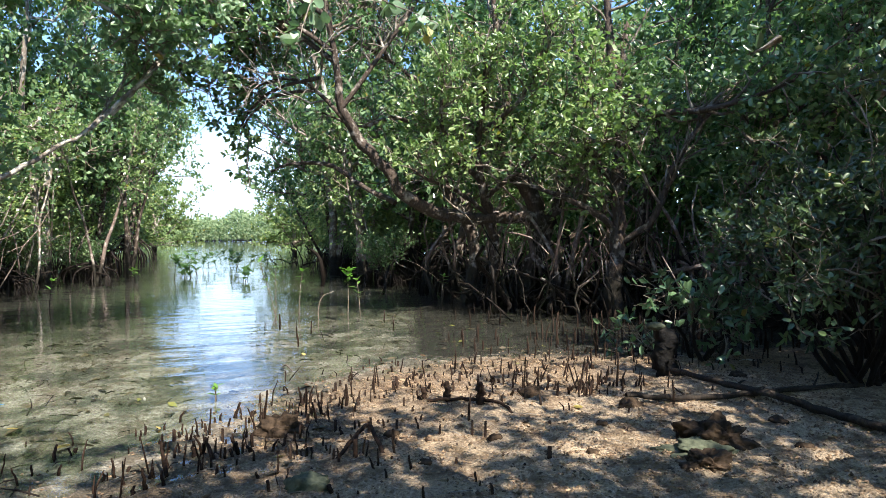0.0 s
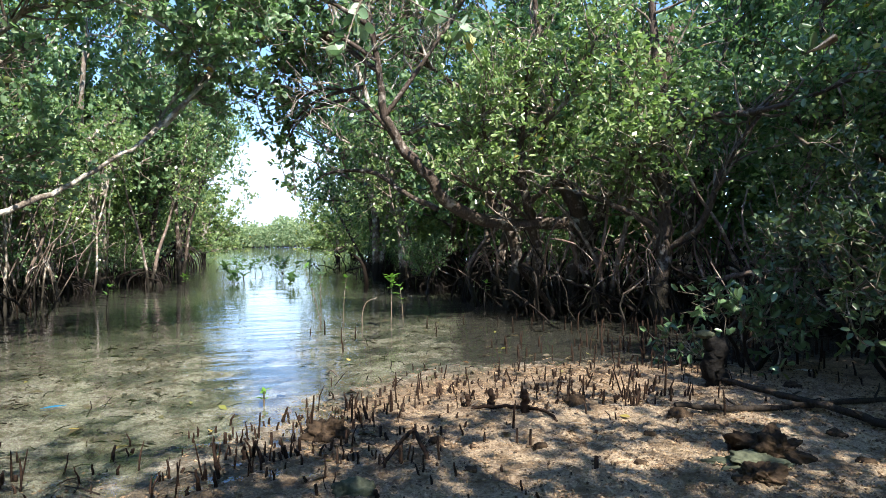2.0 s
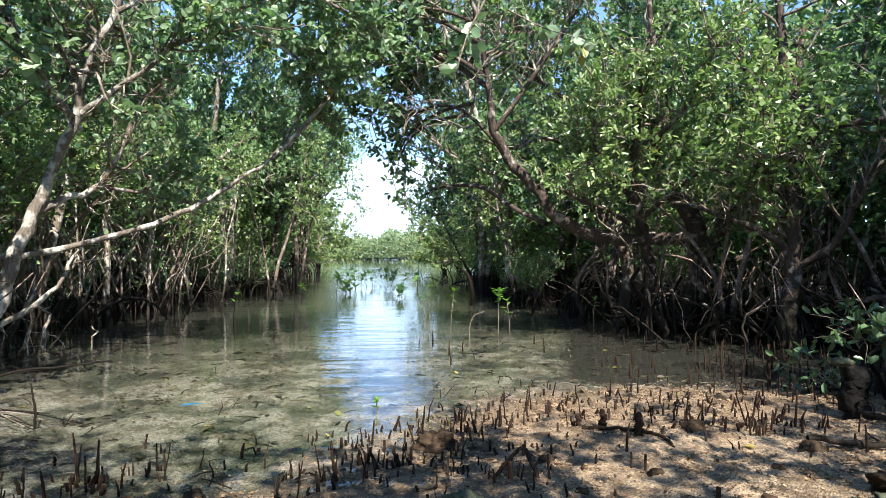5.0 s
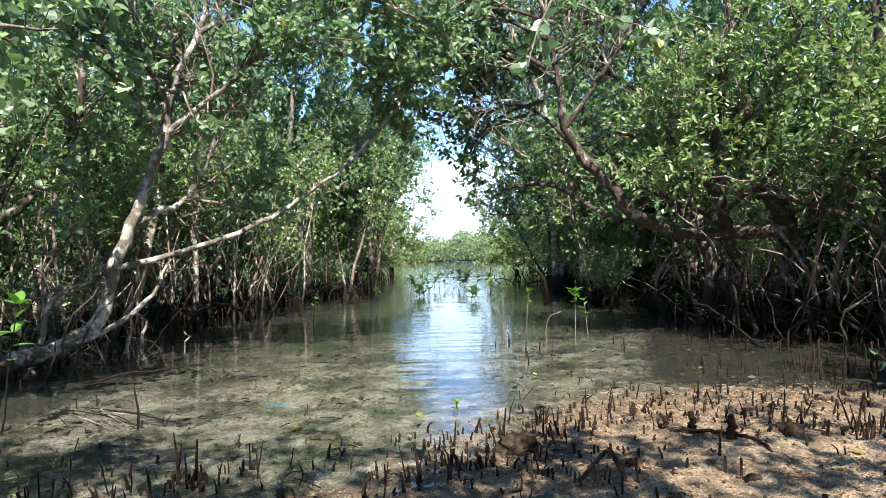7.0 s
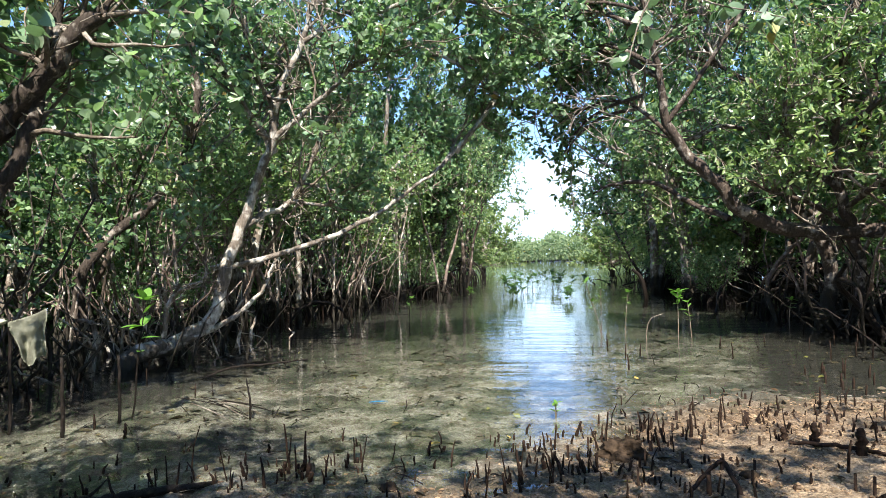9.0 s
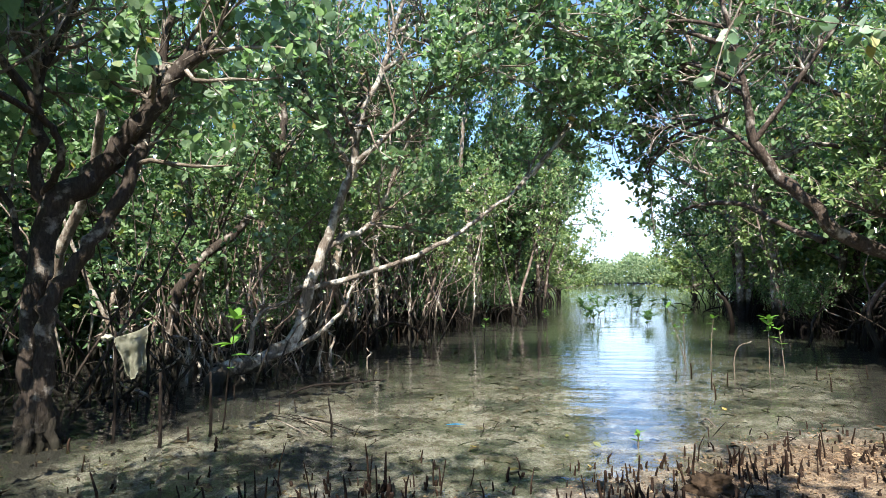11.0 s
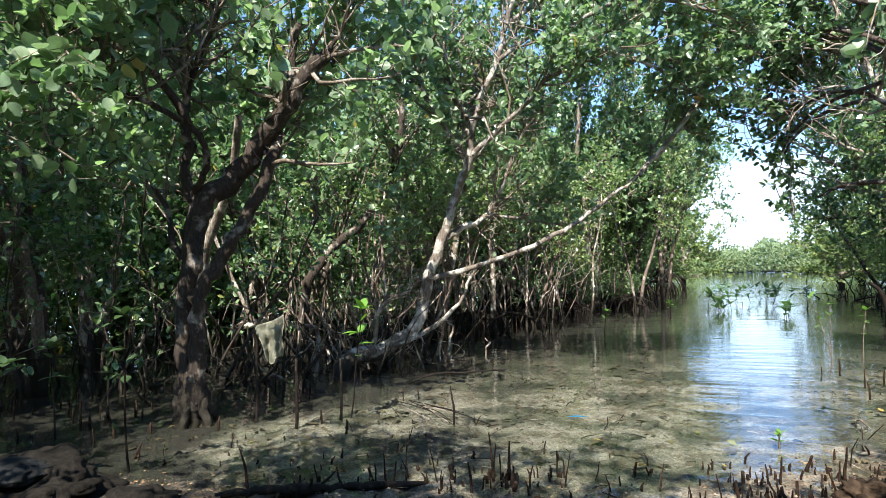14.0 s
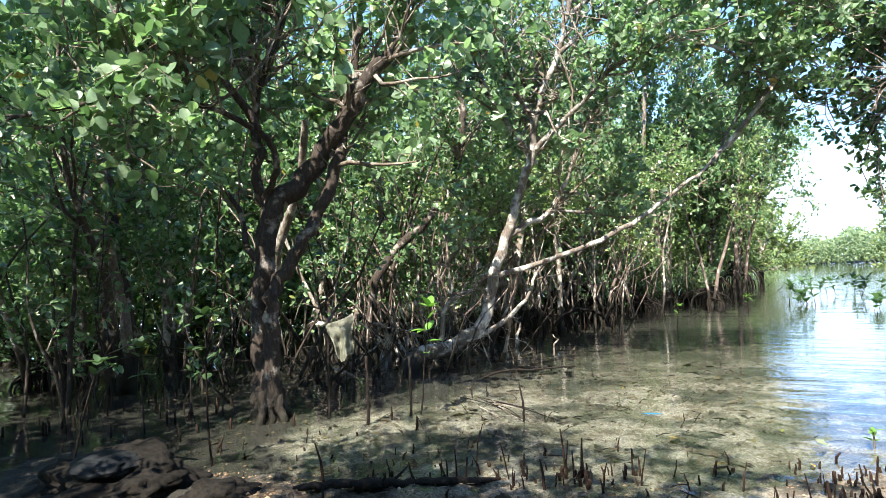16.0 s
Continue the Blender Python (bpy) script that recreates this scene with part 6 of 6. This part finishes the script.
def spray_leaf_mat():
    m, nt, p, out = base_mat("round_leaf")
    info = nt.nodes.new("ShaderNodeObjectInfo")
    col = ramp(nt, info.outputs["Random"], [(0.0, (0.12, 0.21, 0.12)), (0.5, (0.23, 0.34, 0.21)), (0.9, (0.38, 0.47, 0.33)), (0.97, (0.46, 0.38, 0.10))])
    col = mix(nt, 0.4, col, ramp(nt, noise_tex(nt, 45, 3), [(0.3, (0.7, 0.72, 0.6)), (0.7, (1.2, 1.2, 1.1))]), "MULTIPLY")
    nt.links.new(col, p.inputs["Base Color"])
    p.inputs["Roughness"].default_value = 0.5
    tr = nt.nodes.new("ShaderNodeBsdfTranslucent")
    nt.links.new(mix(nt, 1.0, col, (1.0, 1.2, 0.75), "MULTIPLY"), tr.inputs["Color"])
    ms = nt.nodes.new("ShaderNodeMixShader")
    ms.inputs[0].default_value = 0.22
    nt.links.new(p.outputs[0], ms.inputs[1])
    nt.links.new(tr.outputs[0], ms.inputs[2])
    nt.links.new(ms.outputs[0], out.inputs["Surface"])
    return m


SPRAY_LEAF = spray_leaf_mat()
for me in BIG_LEAVES:
    me.materials[0] = SPRAY_LEAF


def leaf_spray(tree, rows, n, seed, spread=0.16):
    """A near twig of a tree, hung with large round leaves that are parts of it."""
    rng = np.random.default_rng(seed)
    base = np.array(tree.location)
    p = limb_rows(np.array(rows) - np.array([*base, 0]), rng, 0.01, 4)
    buf = Buf()
    tube(buf, p[:, :3], p[:, 3], 5, rng, 0.05)
    ends = []
    for _ in range(max(3, n // 5)):
        k = int(rng.integers(len(p) // 3, len(p)))
        g = grow(rng, p[k, :3], unit(rng.normal(0, 1, 3) + [0, 0, -0.2]), spread * rng.uniform(0.6, 1.6), 0.005, 0.0025, 3, 0.2, -0.05)
        tube(buf, g[:, :3], g[:, 3], 4)
        ends.append(g)
    twig = part("leafy_twig", buf, TWIG, tree, "hanging twig with large round leaves")
    for i in range(n):
        g = ends[i % len(ends)]
        q = g[int(rng.integers(1, len(g))), :3]
        ob = new("leaf", BIG_LEAVES[int(rng.integers(3))])
        ob.parent = twig
        d = unit(rng.normal(0, 0.8, 3) + [0, 0, -0.25])
        s = rng.uniform(1.0, 1.5)
        m = Vector(d).to_track_quat("X", "Z").to_matrix().to_4x4()
        ob.matrix_basis = Matrix.Translation(q) @ m @ pose(0, 0, 0, rng.normal(0, 45), 0, 0) @ Matrix.Diagonal((s, s, s, 1))


leaf_spray(arching, [(-1.25, 6.9, 4.3, 0.012), (-1.35, 6.6, 3.9, 0.01), (-1.4, 6.35, 3.55, 0.008), (-1.42, 6.25, 3.35, 0.005)], 26, 51)
leaf_spray(arching, [(-1.0, 7.0, 4.2, 0.012), (-0.6, 6.8, 3.9, 0.008), (-0.3, 6.7, 3.75, 0.006), (-0.05, 6.6, 3.6, 0.004)], 16, 52)
leaf_spray(leaning, [(-6.3, 7.2, 3.75, 0.012), (-6.15, 7.0, 3.5, 0.01), (-6.0, 6.85, 3.3, 0.007), (-5.9, 6.75, 3.15, 0.004)], 24, 53)
leaf_spray(leaning, [(-6.8, 6.6, 4.4, 0.012), (-6.7, 6.4, 4.1, 0.01), (-6.75, 6.2, 3.9, 0.006), (-6.7, 6.1, 3.7, 0.004)], 24, 54)
leaf_spray(forked, [(-6.0, 3.1, 3.9, 0.012), (-5.7, 2.9, 3.7, 0.01), (-5.5, 2.75, 3.45, 0.007), (-5.4, 2.7, 3.25, 0.004)], 26, 55)
leaf_spray(forked, [(-6.1, 2.2, 3.6, 0.012), (-5.9, 1.9, 3.5, 0.01), (-5.7, 1.7, 3.35, 0.007), (-5.6, 1.5, 3.2, 0.004)], 26, 56)
leaf_spray(forked, [(-6.0, 1.4, 3.4, 0.012), (-5.8, 1.1, 3.3, 0.01), (-5.6, 0.9, 3.15, 0.007), (-5.5, 0.7, 3.0, 0.004)], 26, 57)


# ---- seedlings ----
def seedling(x, y, h, n, seed, lean=0.08, size=0.10, z=None, leaf=LEAF_YOUNG, label="young mangrove seedling with fresh green leaves in the water"):
    rng = np.random.default_rng(seed)
    z = gz(x, y) if z is None else z
    top = thing("mangrove_seedling", label, "seedling", "seedlings in the shallows", (x, y, z))
    buf = Buf()
    g = spline(grow(rng, (0, 0, -0.05), (rng.normal(0, lean), rng.normal(0, lean), 1), h - z * 0.9 + 0.05, 0.010, 0.005, 5, 0.06, 0.05), 2)
    tube(buf, g[:, :3], g[:, 3], 6, rng, 0.05)
    part("stem", buf, ROOT if leaf is LEAF_SHADED or x < -4 else TWIG, top)
    for i in range(n):
        k = len(g) - 1 - int(rng.integers(0, max(1, len(g) // 2)) * (i > n // 3))
        bm = leaf_bm(size * rng.uniform(0.7, 1.2), 0.48, 0.12, 0.15, 5)
        ob = part("leaf", bm, leaf, top)
        a = i * 2.4 + rng.uniform(-0.3, 0.3)
        ob.matrix_basis = Matrix.Translation(g[k, :3]) @ pose(0, 0, 0, 0, -rng.uniform(0, 55), math.degrees(a))
    return top


seedling(-1.62, 10.57, 0.78, 14, 71, 0.03, 0.16)
seedling(-1.45, 10.9, 0.6, 7, 72, 0.06, 0.13)
seedling(-2.82, 10.5, 1.0, 9, 73, 0.12, 0.12)
seedling(-2.55, 10.9, 0.75, 7, 74, 0.15, 0.12)
seedling(-3.05, 11.4, 0.8, 7, 75, 0.12, 0.12)
seedling(-7.2, 11.3, 0.55, 9, 76, 0.1, 0.12)
seedling(-8.9, 17.8, 0.4, 10, 77, 0.1, 0.16)
seedling(0.0, 13.2, 0.5, 6, 78, 0.1, 0.14)
seedling(-1.93, 5.25, 0.12, 8, 79, 0.2, 0.08)
# seedlings of the dim left corner, shade put into their leaf colour
seedling(-5.26, 1.43, 1.2, 12, 80, 0.08, 0.13, leaf=LEAF_SHADED, label="dark slender mangrove seedling at the water's edge")
seedling(-5.27, 0.45, 0.9, 8, 81, 0.15, 0.14, leaf=LEAF_SHADED, label="dark slender mangrove seedling at the water's edge")
seedling(-5.6, 3.7, 1.1, 12, 82, 0.1, 0.17)
seedling(-6.9, 1.3, 0.8, 12, 83, 0.12, 0.15, leaf=LEAF_SHADED, label="shaded broad-leaved mangrove seedling beside a trunk")
seedling(-7.4, 1.9, 0.7, 10, 84, 0.12, 0.14, leaf=LEAF_SHADED, label="shaded broad-leaved mangrove seedling beside a trunk")
rng_q = np.random.default_rng(85)
for cx, cy, n, h in ((-8.0, 19.8, 7, 0.7), (-7.6, 23.2, 5, 0.7), (-8.9, 23.6, 4, 0.6), (-5.9, 18.5, 3, 0.3), (-9.2, 27.0, 4, 0.6), (-7.0, 26.0, 3, 0.6)):
    for i in range(n):
        seedling(cx + rng_q.normal(0, 0.28), cy + rng_q.normal(0, 0.35), h * rng_q.uniform(0.6, 1.2), 11, 200 + i + int(cx * 10) ** 2, 0.3, 0.25, leaf=LEAF)

# ---- fallen leaves and litter ----
FALLEN = plain_mat("fallen_leaf", (0.40, 0.31, 0.08), (0.55, 0.46, 0.16), 30, 0.6, 0.002)
BROWN = plain_mat("dead_leaf", (0.09, 0.055, 0.03), (0.20, 0.13, 0.07), 30, 0.8, 0.002)
for i, (x, y, s, dead) in enumerate(((-2.45, 4.07, 1.2, 0), (-1.63, 7.2, 1.2, 0), (-4.9, 3.4, 1.6, 0), (1.06, 4.68, 1.0, 0), (-2.05, 4.45, 0.9, 0), (-3.1, 4.4, 0.9, 0), (0.6, 4.3, 0.9, 1), (1.9, 4.5, 1.0, 1), (0.1, 4.3, 0.9, 1), (-0.6, 4.4, 1.0, 1),
                                      (1.3, 4.1, 0.9, 1), (2.6, 5.1, 1.0, 1), (0.9, 6.0, 1.0, 1), (-2.6, 3.0, 0.9, 1), (-3.4, 2.1, 1.0, 1), (2.0, 6.4, 1.1, 1), (-0.2, 7.0, 1.1, 1), (-0.9, 6.6, 1.0, 1), (0.5, 3.7, 0.8, 1), (-1.2, 3.2, 0.9, 1), (1.5, 4.3, 0.8, 1), (2.4, 4.0, 0.9, 1))):
    bm = leaf_bm(0.08 * s, 0.5, 0.06, 0.05, 5)
    bmesh.ops.solidify(bm, geom=bm.faces[:], thickness=0.0015)
    ob = part("fallen_leaf", bm, BROWN if dead else FALLEN, label="withered brown leaf lying on the mud" if dead else "yellow fallen leaf at the water's edge")
    ob.matrix_basis = pose(x, y, max(gz(x, y), 0.0) + 0.012, rng_q.normal(0, 9), rng_q.normal(0, 9), rng_q.uniform(0, 360))
    tagged(ob, category="leaf")
bm = leaf_bm(0.20, 0.3, 0.1, 0.0, 6)
bmesh.ops.solidify(bm, geom=bm.faces[:], thickness=0.004)
scrap = part("plastic_scrap", bm, plain_mat("blue_plastic", (0.03, 0.25, 0.5), (0.05, 0.35, 0.62), 20, 0.4, 0.002), label="small bright blue plastic scrap floating in shallow water")
scrap.matrix_basis = pose(-3.72, 4.93, 0.006, 0, 0, 40)
tagged(scrap, category="litter")
